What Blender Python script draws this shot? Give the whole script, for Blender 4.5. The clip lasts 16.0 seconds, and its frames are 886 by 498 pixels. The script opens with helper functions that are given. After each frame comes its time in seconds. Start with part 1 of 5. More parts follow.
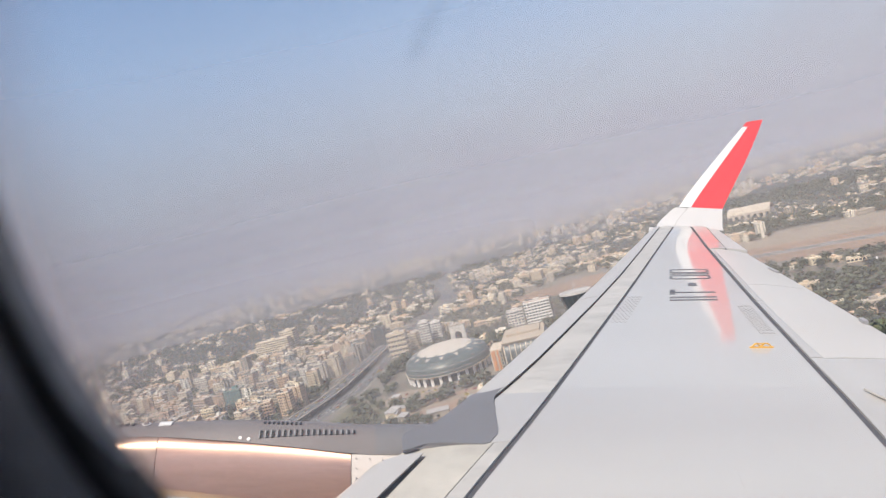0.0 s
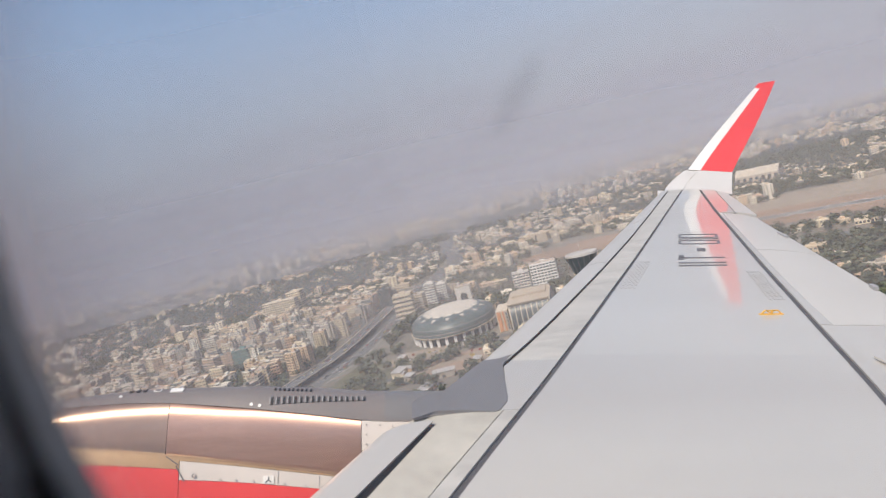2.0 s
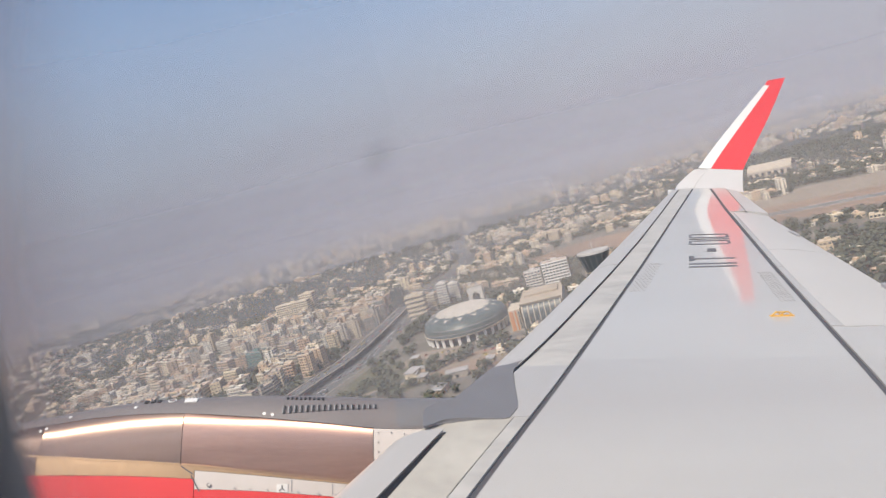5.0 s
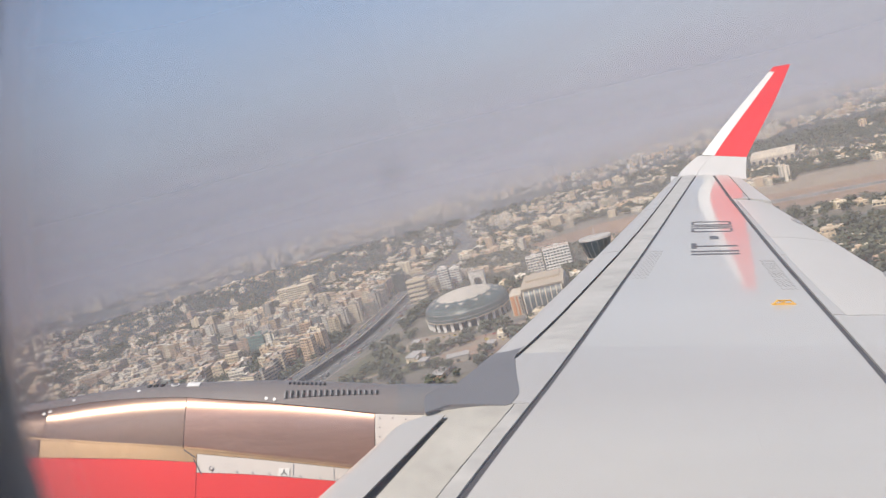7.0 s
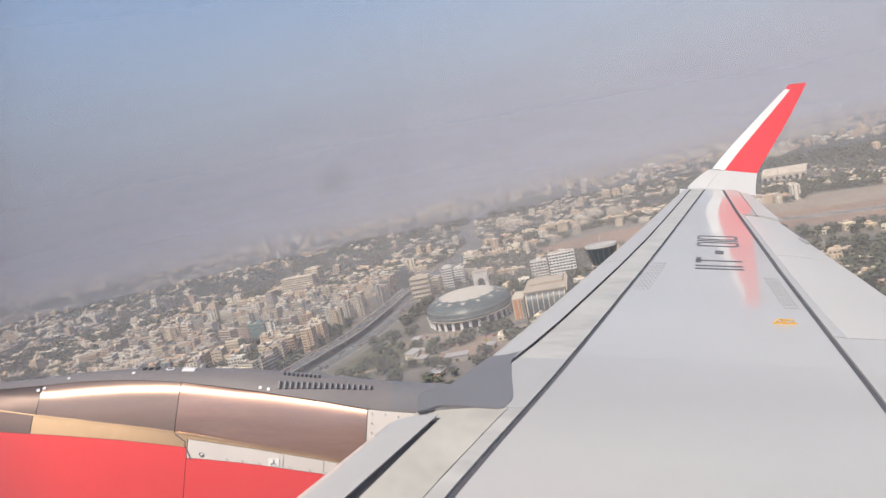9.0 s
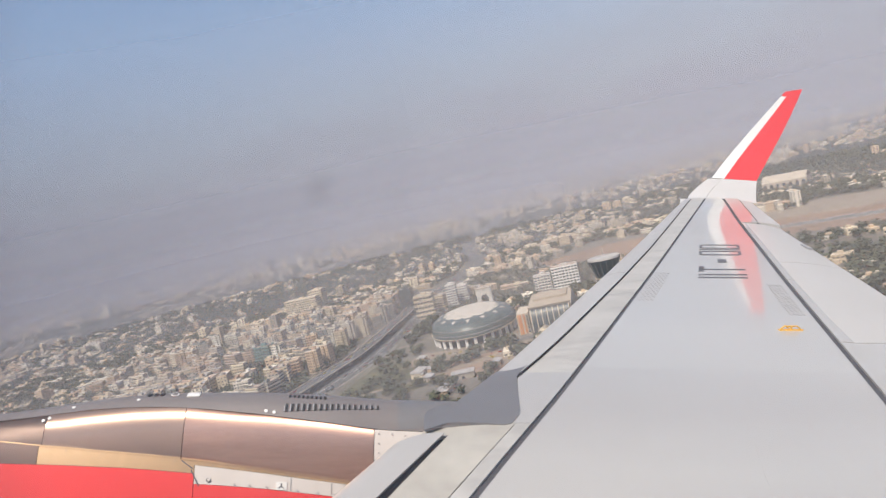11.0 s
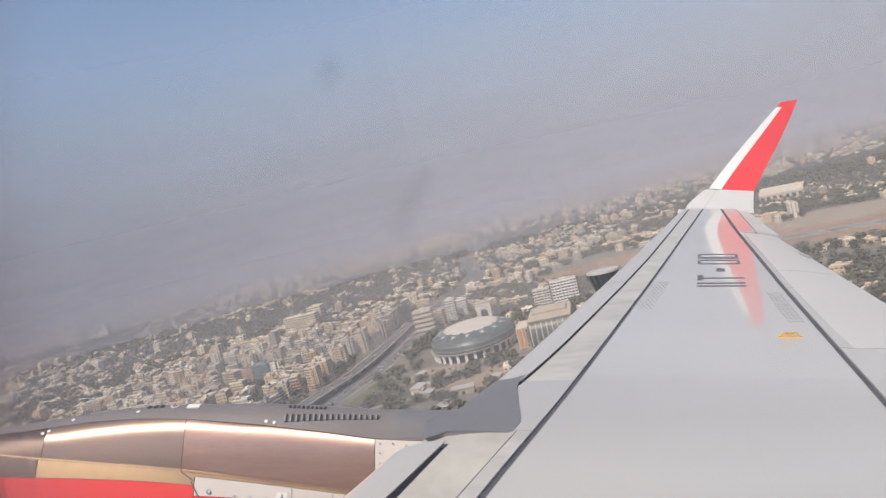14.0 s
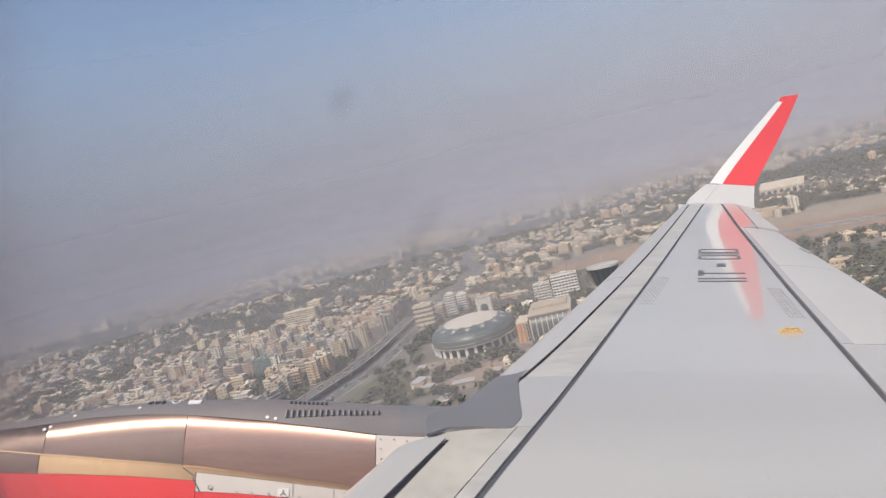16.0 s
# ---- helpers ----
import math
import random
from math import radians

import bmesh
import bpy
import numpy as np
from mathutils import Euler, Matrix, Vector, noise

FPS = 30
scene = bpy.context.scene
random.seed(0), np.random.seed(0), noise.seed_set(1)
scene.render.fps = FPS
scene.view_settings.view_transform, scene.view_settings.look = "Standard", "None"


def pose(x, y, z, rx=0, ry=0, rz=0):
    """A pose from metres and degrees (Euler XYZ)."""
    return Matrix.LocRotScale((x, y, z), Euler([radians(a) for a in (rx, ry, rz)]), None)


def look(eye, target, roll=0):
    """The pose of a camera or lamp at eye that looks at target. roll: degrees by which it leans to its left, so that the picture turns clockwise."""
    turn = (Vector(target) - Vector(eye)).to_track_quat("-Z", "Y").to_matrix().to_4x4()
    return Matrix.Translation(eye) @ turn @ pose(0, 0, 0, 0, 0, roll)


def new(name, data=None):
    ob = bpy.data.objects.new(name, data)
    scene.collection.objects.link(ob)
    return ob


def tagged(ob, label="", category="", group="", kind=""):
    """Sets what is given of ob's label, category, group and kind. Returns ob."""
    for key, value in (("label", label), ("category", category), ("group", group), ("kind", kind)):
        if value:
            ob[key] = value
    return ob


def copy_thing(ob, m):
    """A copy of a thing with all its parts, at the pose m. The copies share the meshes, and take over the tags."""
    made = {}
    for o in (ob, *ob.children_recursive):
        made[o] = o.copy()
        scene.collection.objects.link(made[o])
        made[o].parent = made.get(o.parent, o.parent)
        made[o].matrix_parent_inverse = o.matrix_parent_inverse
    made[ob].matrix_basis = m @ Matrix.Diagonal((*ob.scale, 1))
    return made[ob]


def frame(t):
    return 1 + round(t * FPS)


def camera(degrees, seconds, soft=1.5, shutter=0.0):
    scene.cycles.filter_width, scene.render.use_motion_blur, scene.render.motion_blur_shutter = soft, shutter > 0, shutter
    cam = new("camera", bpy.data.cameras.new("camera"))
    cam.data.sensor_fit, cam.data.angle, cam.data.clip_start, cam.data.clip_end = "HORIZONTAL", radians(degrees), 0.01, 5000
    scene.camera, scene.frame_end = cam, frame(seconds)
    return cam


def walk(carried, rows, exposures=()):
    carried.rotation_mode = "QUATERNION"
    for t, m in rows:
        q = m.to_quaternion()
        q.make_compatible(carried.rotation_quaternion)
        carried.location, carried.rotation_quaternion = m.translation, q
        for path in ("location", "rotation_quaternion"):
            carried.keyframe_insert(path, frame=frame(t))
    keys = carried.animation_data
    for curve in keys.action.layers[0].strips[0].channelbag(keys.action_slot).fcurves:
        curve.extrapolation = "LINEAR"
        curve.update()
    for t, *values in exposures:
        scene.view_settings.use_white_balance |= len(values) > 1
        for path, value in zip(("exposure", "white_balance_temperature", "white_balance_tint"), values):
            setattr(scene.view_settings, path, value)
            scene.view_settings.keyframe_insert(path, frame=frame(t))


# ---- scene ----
cam = camera(62.0, 16.0, 1.3)
cam.data.dof.use_dof, cam.data.dof.focus_distance, cam.data.dof.aperture_fstop = True, 25.0, 5.0
PATH = [
    (0.0, pose(-143.0380, -0.0095, 171.9176, 87.160, 14.585, -5.455)),
    (0.5, pose(-143.0387, 0.0082, 171.9426, 85.513, 14.929, -5.723)),
    (1.0, pose(-143.0429, 0.0106, 171.9677, 84.504, 14.021, -5.603)),
    (1.5, pose(-143.0366, 0.0052, 171.9687, 83.898, 14.869, -4.753)),
    (2.0, pose(-143.0480, 0.0257, 171.9583, 84.294, 14.555, -4.974)),
    (2.5, pose(-143.0323, 0.0063, 171.9487, 84.791, 15.372, -5.532)),
    (3.0, pose(-143.0445, 0.0252, 171.9970, 83.813, 14.333, -4.875)),
    (3.5, pose(-143.0391, 0.0160, 171.9986, 83.601, 13.857, -3.983)),
    (4.0, pose(-143.0290, 0.0028, 171.9977, 85.392, 15.685, -4.018)),
    (6.5, pose(-143.0169, -0.0065, 172.0207, 82.912, 14.923, -4.237)),
    (7.0, pose(-143.0200, -0.0019, 172.0172, 83.376, 15.077, -3.956)),
    (7.5, pose(-143.0110, -0.0108, 172.0237, 83.703, 15.159, -3.937)),
    (8.0, pose(-143.0032, 0.0004, 172.0078, 85.110, 12.787, -3.393)),
    (8.5, pose(-143.0040, -0.0024, 171.9887, 84.278, 13.450, -2.740)),
    (9.0, pose(-143.0006, 0.0100, 172.0160, 83.471, 11.864, -3.145)),
    (11.5, pose(-142.9972, 0.0089, 172.0067, 85.137, 14.100, -3.108)),
    (12.0, pose(-143.0000, 0.0000, 172.0000, 85.236, 14.280, -3.096)),
    (12.5, pose(-143.0083, 0.0015, 171.9998, 85.370, 14.093, -3.354)),
    (13.0, pose(-143.0073, -0.0076, 171.9747, 85.890, 13.934, -3.531)),
    (13.5, pose(-143.0110, 0.0035, 171.9635, 85.607, 14.007, -3.111)),
    (14.0, pose(-143.0097, -0.0020, 171.9731, 85.964, 14.226, -3.296)),
    (14.5, pose(-143.0120, 0.0015, 171.9847, 85.433, 14.047, -3.235)),
    (15.0, pose(-143.0100, -0.0014, 171.9777, 85.682, 14.033, -3.194)),
    (15.5, pose(-143.0050, 0.0082, 171.9995, 84.850, 14.023, -2.938)),
    (16.0, pose(-143.0103, -0.0011, 171.9838, 85.540, 14.242, -3.271)),
]
walk(cam, PATH, [(0.0, 0.69), (2.0, 0.50), (7.0, 0.55), (9.0, 0.55), (12.0, 0.52), (16.0, 0.39)])

# ---- light ----
SUN_TO = Vector((-0.30, -0.44, 0.83)).normalized()
world = bpy.data.worlds.new("sky")
world.use_nodes = True
scene.world = world
wn = world.node_tree.nodes
sky = wn.new("ShaderNodeTexSky")
sky.sky_type = "NISHITA"
sky.sun_disc = False
sky.sun_elevation = math.asin(SUN_TO.z)
sky.sun_rotation = math.atan2(SUN_TO.x, SUN_TO.y)
sky.dust_density = 1.0
sky.altitude = 170
world.node_tree.links.new(sky.outputs[0], wn["Background"].inputs[0])
wn["Background"].inputs[1].default_value = 0.105
sun_data = bpy.data.lights.new("sun", "SUN")
sun_data.energy, sun_data.angle, sun_data.color = 3.6, radians(0.6), (1.0, 0.90, 0.755)
sun = new("sun", sun_data)
sun.matrix_world = look((0, 0, 900), Vector((0, 0, 900)) - SUN_TO)


# ---- materials ----
def mat(name, color, rough=0.6, metal=0.0, vary=0.12, scale=8.0, fine=60.0, bump=0.0, rand=None, coat=0.0, stretch=(1, 1, 1), island=False, spec=0.5, coat_rough=0.12):
    """A surface with stains at one scale and grain at another; rand: colours picked piece by piece."""
    m = bpy.data.materials.new(name)
    m.use_nodes = True
    nt = m.node_tree
    n, l = nt.nodes, nt.links
    b = n["Principled BSDF"]
    b.inputs["Roughness"].default_value, b.inputs["Metallic"].default_value = rough, metal
    b.inputs["Coat Weight"].default_value, b.inputs["Coat Roughness"].default_value = coat, coat_rough
    b.inputs["Specular IOR Level"].default_value = spec
    co = n.new("ShaderNodeTexCoord")
    mp = n.new("ShaderNodeMapping")
    mp.inputs["Scale"].default_value = stretch
    l.new(co.outputs["Object"], mp.inputs[0])
    big, small = n.new("ShaderNodeTexNoise"), n.new("ShaderNodeTexNoise")
    big.inputs["Scale"].default_value, small.inputs["Scale"].default_value = scale, fine
    big.inputs["Detail"].default_value = 5
    l.new(mp.outputs[0], big.inputs[0]), l.new(mp.outputs[0], small.inputs[0])
    add = n.new("ShaderNodeMath")
    add.operation = "MULTIPLY_ADD"
    add.inputs[1].default_value = 0.35
    l.new(small.outputs[0], add.inputs[0]), l.new(big.outputs[0], add.inputs[2])
    rng = n.new("ShaderNodeMapRange")
    rng.inputs[1].default_value, rng.inputs[2].default_value = 0.35, 1.0
    rng.inputs[3].default_value, rng.inputs[4].default_value = 1 - vary, 1 + vary
    l.new(add.outputs[0], rng.inputs[0])
    mul = n.new("ShaderNodeVectorMath")
    mul.operation = "SCALE"
    l.new(rng.outputs[0], mul.inputs["Scale"])
    if rand:
        ramp = n.new("ShaderNodeValToRGB")
        ramp.color_ramp.interpolation = "CONSTANT"
        el = ramp.color_ramp.elements
        el[0].color, el[0].position = (*rand[0], 1), 0
        el[1].color, el[1].position = (*rand[1], 1), 1 / len(rand)
        for i in range(2, len(rand)):
            el.new(i / len(rand)).color = (*rand[i], 1)
        if island:
            src = n.new("ShaderNodeNewGeometry").outputs["Random Per Island"]
        else:
            src = n.new("ShaderNodeObjectInfo").outputs["Random"]
        l.new(src, ramp.inputs[0]), l.new(ramp.outputs[0], mul.inputs[0])
    else:
        mul.inputs[0].default_value = color
    l.new(mul.outputs[0], b.inputs["Base Color"])
    if bump:
        bp = n.new("ShaderNodeBump")
        bp.inputs["Strength"].default_value, bp.inputs["Distance"].default_value = bump, 0.05
        l.new(add.outputs[0], bp.inputs["Height"]), l.new(bp.outputs[0], b.inputs["Normal"])
    return m


WING = mat("wing grey paint", (0.472, 0.452, 0.420), 0.38, vary=0.06, scale=0.7, fine=9, coat=0.85, coat_rough=0.062, stretch=(0.5, 1.6, 1))
WINGEDGE = mat("worn leading edge paint", (0.42, 0.405, 0.38), 0.45, vary=0.30, scale=2.2, fine=9, stretch=(0.7, 1.5, 1))
CREAMEDGE = mat("stained cream leading edge paint", (0.45, 0.425, 0.375), 0.5, vary=0.2, scale=2.0, fine=14, stretch=(1.2, 0.8, 1))
HAIRLINE = mat("fine skin joint", (0.425, 0.415, 0.41), 0.6, vary=0.2, scale=4, fine=30)
FLAP = mat("flap grey paint", (0.50, 0.482, 0.46), 0.4, vary=0.06, scale=1.0, fine=8)
SLAT = mat("slat paint", (0.43, 0.412, 0.392), 0.35, vary=0.06, scale=1.2, fine=12, coat=0.2)
SEAL = mat("dark rubber seal", (0.062, 0.061, 0.068), 0.75, vary=0.25, scale=3, fine=30)
WHITE = mat("gloss white paint", (0.78, 0.765, 0.745), 0.3, vary=0.03, scale=1.5, fine=12, coat=0.5)
# greyer copy of the white: shade on the sharklet root put into colour
SHADEDWHITE = mat("white paint greyed for shade", (0.57, 0.555, 0.545), 0.35, vary=0.08, scale=1.5, fine=12, coat=0.3)
RED = mat("red livery paint", (0.74, 0.055, 0.055), 0.3, vary=0.08, scale=1.2, fine=10, coat=0.4)
COWL = mat("brushed bare metal", (0.53, 0.36, 0.27), 0.37, 0.85, vary=0.1, scale=1.2, fine=30, stretch=(0.6, 5, 5))
COWLTOP = mat("dark grey cowl top paint", (0.19, 0.17, 0.166), 0.48, 0.15, vary=0.14, scale=1.3, fine=16, stretch=(0.5, 2, 2))
PYLON = mat("blue grey pylon paint", (0.155, 0.153, 0.161), 0.5, vary=0.12, scale=1.6, fine=12)
BEIGE = mat("golden beige sealed strip", (0.74, 0.50, 0.29), 0.36, 0.75, vary=0.25, scale=1.1, fine=20)
PANEL = mat("pale riveted panel", (0.62, 0.57, 0.54), 0.45, vary=0.08, scale=3, fine=20)
BLACK = mat("black opening", (0.02, 0.02, 0.022), 0.7, vary=0.2)
INK = mat("grey stencil ink", (0.11, 0.11, 0.12), 0.6, vary=0.12, scale=30, fine=90)
INKFAINT = mat("worn stencil ink", (0.31, 0.31, 0.32), 0.6, vary=0.15, scale=30, fine=90)
YELLOW = mat("yellow bracket paint", (0.75, 0.42, 0.05), 0.5, vary=0.12, scale=20)
CABIN = mat("dark cabin plastic", (0.60, 0.585, 0.575), 0.7, vary=0.15, scale=12, fine=90, bump=0.1)
# darker and rougher than the fan cowl's metal
INLET = mat("dull dark bare metal", (0.25, 0.185, 0.16), 0.6, 0.8, vary=0.15, scale=1.4, fine=24, stretch=(0.6, 4, 4))
# redder base colour paints in the reflection of the red cowl
COWLAFT = mat("bare metal with painted red reflection", (0.68, 0.42, 0.315), 0.37, 0.85, vary=0.28, scale=1.4, fine=30, stretch=(0.6, 5, 5))
for metal in (COWL, COWLAFT, INLET):
    # brushed round the engine, so that the sun glints in a line along its axis
    mn = metal.node_tree.nodes
    mn["Principled BSDF"].inputs["Anisotropic"].default_value = 0.88
    grain = mn.new("ShaderNodeCombineXYZ")
    grain.inputs[0].default_value, grain.inputs[2].default_value = math.cos(radians(14.3)), -math.sin(radians(14.3))
    metal.node_tree.links.new(grain.outputs[0], mn["Principled BSDF"].inputs["Tangent"])
# coat normals tilt aft so the sharklet's reflection fits the camera's view
wn_ = WING.node_tree.nodes
aft_tilt, skin = wn_.new("ShaderNodeVectorMath"), wn_.new("ShaderNodeNewGeometry")
aft_tilt.inputs[1].default_value = (0.058, 0, -0.015)
unit = wn_.new("ShaderNodeVectorMath")
unit.operation = "NORMALIZE"
WING.node_tree.links.new(skin.outputs["Normal"], aft_tilt.inputs[0])
# and tilt inboard near the tip for the same fit
place, along, bent, rise, sweep = wn_.new("ShaderNodeTexCoord"), wn_.new("ShaderNodeSeparateXYZ"), wn_.new("ShaderNodeMapRange"), wn_.new("ShaderNodeMath"), wn_.new("ShaderNodeCombineXYZ")
bent.inputs[1].default_value, bent.inputs[2].default_value, bent.inputs[3].default_value, bent.inputs[4].default_value = 10.4, 14.85, 0.0, 1.0
rise.operation = "POWER"
rise.inputs[1].default_value = 3.2
tilt = wn_.new("ShaderNodeMath")
tilt.operation = "MULTIPLY"
tilt.inputs[1].default_value = -0.30
lift = wn_.new("ShaderNodeVectorMath")
for a, b in ((place.outputs["Object"], along.inputs[0]), (along.outputs[1], bent.inputs[0]), (bent.outputs[0], rise.inputs[0]), (rise.outputs[0], tilt.inputs[0]), (tilt.outputs[0], sweep.inputs[1]), (sweep.outputs[0], lift.inputs[0]), (aft_tilt.outputs[0], lift.inputs[1])):
    WING.node_tree.links.new(a, b)
WING.node_tree.links.new(lift.outputs[0], unit.inputs[0])
WING.node_tree.links.new(unit.outputs[0], wn_["Principled BSDF"].inputs["Coat Normal"])
# shade of the wing's kink painted in: darker inboard of the joint, fading rootwards
kink_shade, lean, toned = wn_.new("ShaderNodeValToRGB"), wn_.new("ShaderNodeMath"), wn_.new("ShaderNodeVectorMath")
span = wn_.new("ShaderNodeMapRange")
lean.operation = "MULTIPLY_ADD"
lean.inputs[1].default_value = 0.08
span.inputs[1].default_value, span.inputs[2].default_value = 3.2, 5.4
el = kink_shade.color_ramp.elements
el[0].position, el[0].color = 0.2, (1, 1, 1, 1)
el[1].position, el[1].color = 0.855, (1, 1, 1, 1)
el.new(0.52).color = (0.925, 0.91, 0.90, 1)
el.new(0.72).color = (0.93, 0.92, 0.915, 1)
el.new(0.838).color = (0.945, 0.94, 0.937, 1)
toned.operation = "MULTIPLY"
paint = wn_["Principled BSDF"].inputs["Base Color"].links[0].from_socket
for a, b in ((along.outputs[0], lean.inputs[0]), (along.outputs[1], lean.inputs[2]), (lean.outputs[0], span.inputs[0]), (span.outputs[0], kink_shade.inputs[0]), (paint, toned.inputs[0]), (kink_shade.outputs[0], toned.inputs[1]), (toned.outputs[0], wn_["Principled BSDF"].inputs["Base Color"])):
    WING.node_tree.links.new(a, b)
SEALRING = mat("black window seal", (0.032, 0.031, 0.032), 0.6, vary=0.2, scale=20)

WALLS = [(0.54, 0.449, 0.324), (0.64, 0.556, 0.414), (0.70, 0.643, 0.540), (0.50, 0.351, 0.243), (0.38, 0.341, 0.288), (0.60, 0.439, 0.297), (0.44, 0.322, 0.225), (0.68, 0.585, 0.432), (0.22, 0.234, 0.225), (0.58, 0.526, 0.450), (0.72, 0.682, 0.594)]
WALL = mat("painted city wall", None, 0.85, rand=WALLS, vary=0.18, scale=0.12, fine=0.9)
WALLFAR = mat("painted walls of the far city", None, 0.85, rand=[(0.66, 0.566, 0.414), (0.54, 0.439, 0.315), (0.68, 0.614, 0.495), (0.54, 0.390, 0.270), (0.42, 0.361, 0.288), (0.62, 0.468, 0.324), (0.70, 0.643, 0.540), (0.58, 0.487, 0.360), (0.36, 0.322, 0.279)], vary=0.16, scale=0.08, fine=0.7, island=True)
ROOF = mat("weathered roof slab", None, 0.9, rand=[(0.50, 0.47, 0.43), (0.42, 0.39, 0.36), (0.56, 0.52, 0.47), (0.36, 0.35, 0.35), (0.48, 0.36, 0.29)], vary=0.22, scale=0.25, fine=1.5)
PANE = mat("dark window glass", (0.045, 0.05, 0.055), 0.2, vary=0.3, scale=0.4, fine=3)
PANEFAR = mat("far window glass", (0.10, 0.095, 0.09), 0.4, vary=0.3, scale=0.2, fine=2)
TANK = mat("water tank plastic", (0.06, 0.06, 0.065), 0.5, vary=0.2)
LEAF = mat("city tree leaves", None, 0.75, rand=[(0.098, 0.115, 0.05), (0.112, 0.118, 0.06), (0.08, 0.098, 0.048), (0.12, 0.112, 0.066)], vary=0.4, scale=0.3, fine=2.0)
LEAFFAR = mat("far tree leaves", None, 0.8, rand=[(0.072, 0.082, 0.045), (0.087, 0.089, 0.053), (0.063, 0.073, 0.046)], vary=0.4, scale=0.15, fine=1.2, island=True)
BARK = mat("grey bark", (0.12, 0.09, 0.065), 0.9, vary=0.3, scale=2)
GROUND = mat("dusty city ground", (0.155, 0.14, 0.118), 0.95, vary=0.42, scale=0.018, fine=0.25)
FIELD = mat("dry brown grass", (0.235, 0.15, 0.10), 0.95, vary=0.35, scale=0.012, fine=0.3)
LAWN = mat("dull green lawn", (0.10, 0.097, 0.058), 0.95, vary=0.35, scale=0.04, fine=0.5)
SAND = mat("pale sandy apron", (0.25, 0.205, 0.16), 0.95, vary=0.2, scale=0.02, fine=0.3)
APRON = mat("dusty khaki airside ground", (0.15, 0.13, 0.105), 0.95, vary=0.45, scale=0.02, fine=0.25)
SOIL = mat("bare red soil", (0.26, 0.182, 0.132), 0.95, vary=0.3, scale=0.03, fine=0.4)
ASPHALT = mat("grey asphalt", (0.105, 0.105, 0.108), 0.9, vary=0.2, scale=0.03, fine=0.6)
PAINTLINE = mat("white road paint", (0.72, 0.72, 0.70), 0.8, vary=0.12, scale=0.3)
CONCRETE = mat("pale concrete", (0.52, 0.45, 0.36), 0.85, vary=0.15, scale=0.08, fine=1.2)
DARKGLASS = mat("tinted curtain glass", (0.04, 0.055, 0.06), 0.42, vary=0.25, scale=0.1, fine=1.5)
GREENGLASS = mat("green grey dome glass", (0.085, 0.105, 0.105), 0.42, vary=0.3, scale=0.08, fine=0.8)
DOMEROOF = mat("sun-bleached roof membrane", (0.50, 0.455, 0.40), 0.8, vary=0.12, scale=0.1, fine=0.8)
CANVAS = mat("cream roof membrane", (0.78, 0.68, 0.50), 0.8, vary=0.08, scale=0.1, fine=0.8)
ORANGE = mat("terracotta cladding", (0.55, 0.25, 0.11), 0.8, vary=0.15, scale=0.2)
TERRACE = mat("sandy roof terrace", (0.40, 0.335, 0.26), 0.9, vary=0.18, scale=0.06, fine=0.8)
METALROOF = mat("grey corrugated roof", (0.40, 0.38, 0.36), 0.6, vary=0.2, scale=0.1, fine=1.2)
SIGN = mat("yellow hoarding", (0.80, 0.52, 0.04), 0.6, vary=0.08, scale=0.3)
CARPAINT = mat("car paint", None, 0.35, rand=[(0.75, 0.75, 0.75), (0.5, 0.5, 0.52), (0.7, 0.7, 0.7), (0.12, 0.12, 0.13), (0.45, 0.05, 0.05), (0.65, 0.5, 0.1)], vary=0.05, coat=0.4)
TEAL = mat("teal facade net", (0.12, 0.25, 0.24), 0.8, vary=0.2, scale=0.1)
BLUE = mat("blue tarpaulin", (0.12, 0.25, 0.50), 0.7, vary=0.2, scale=0.3)


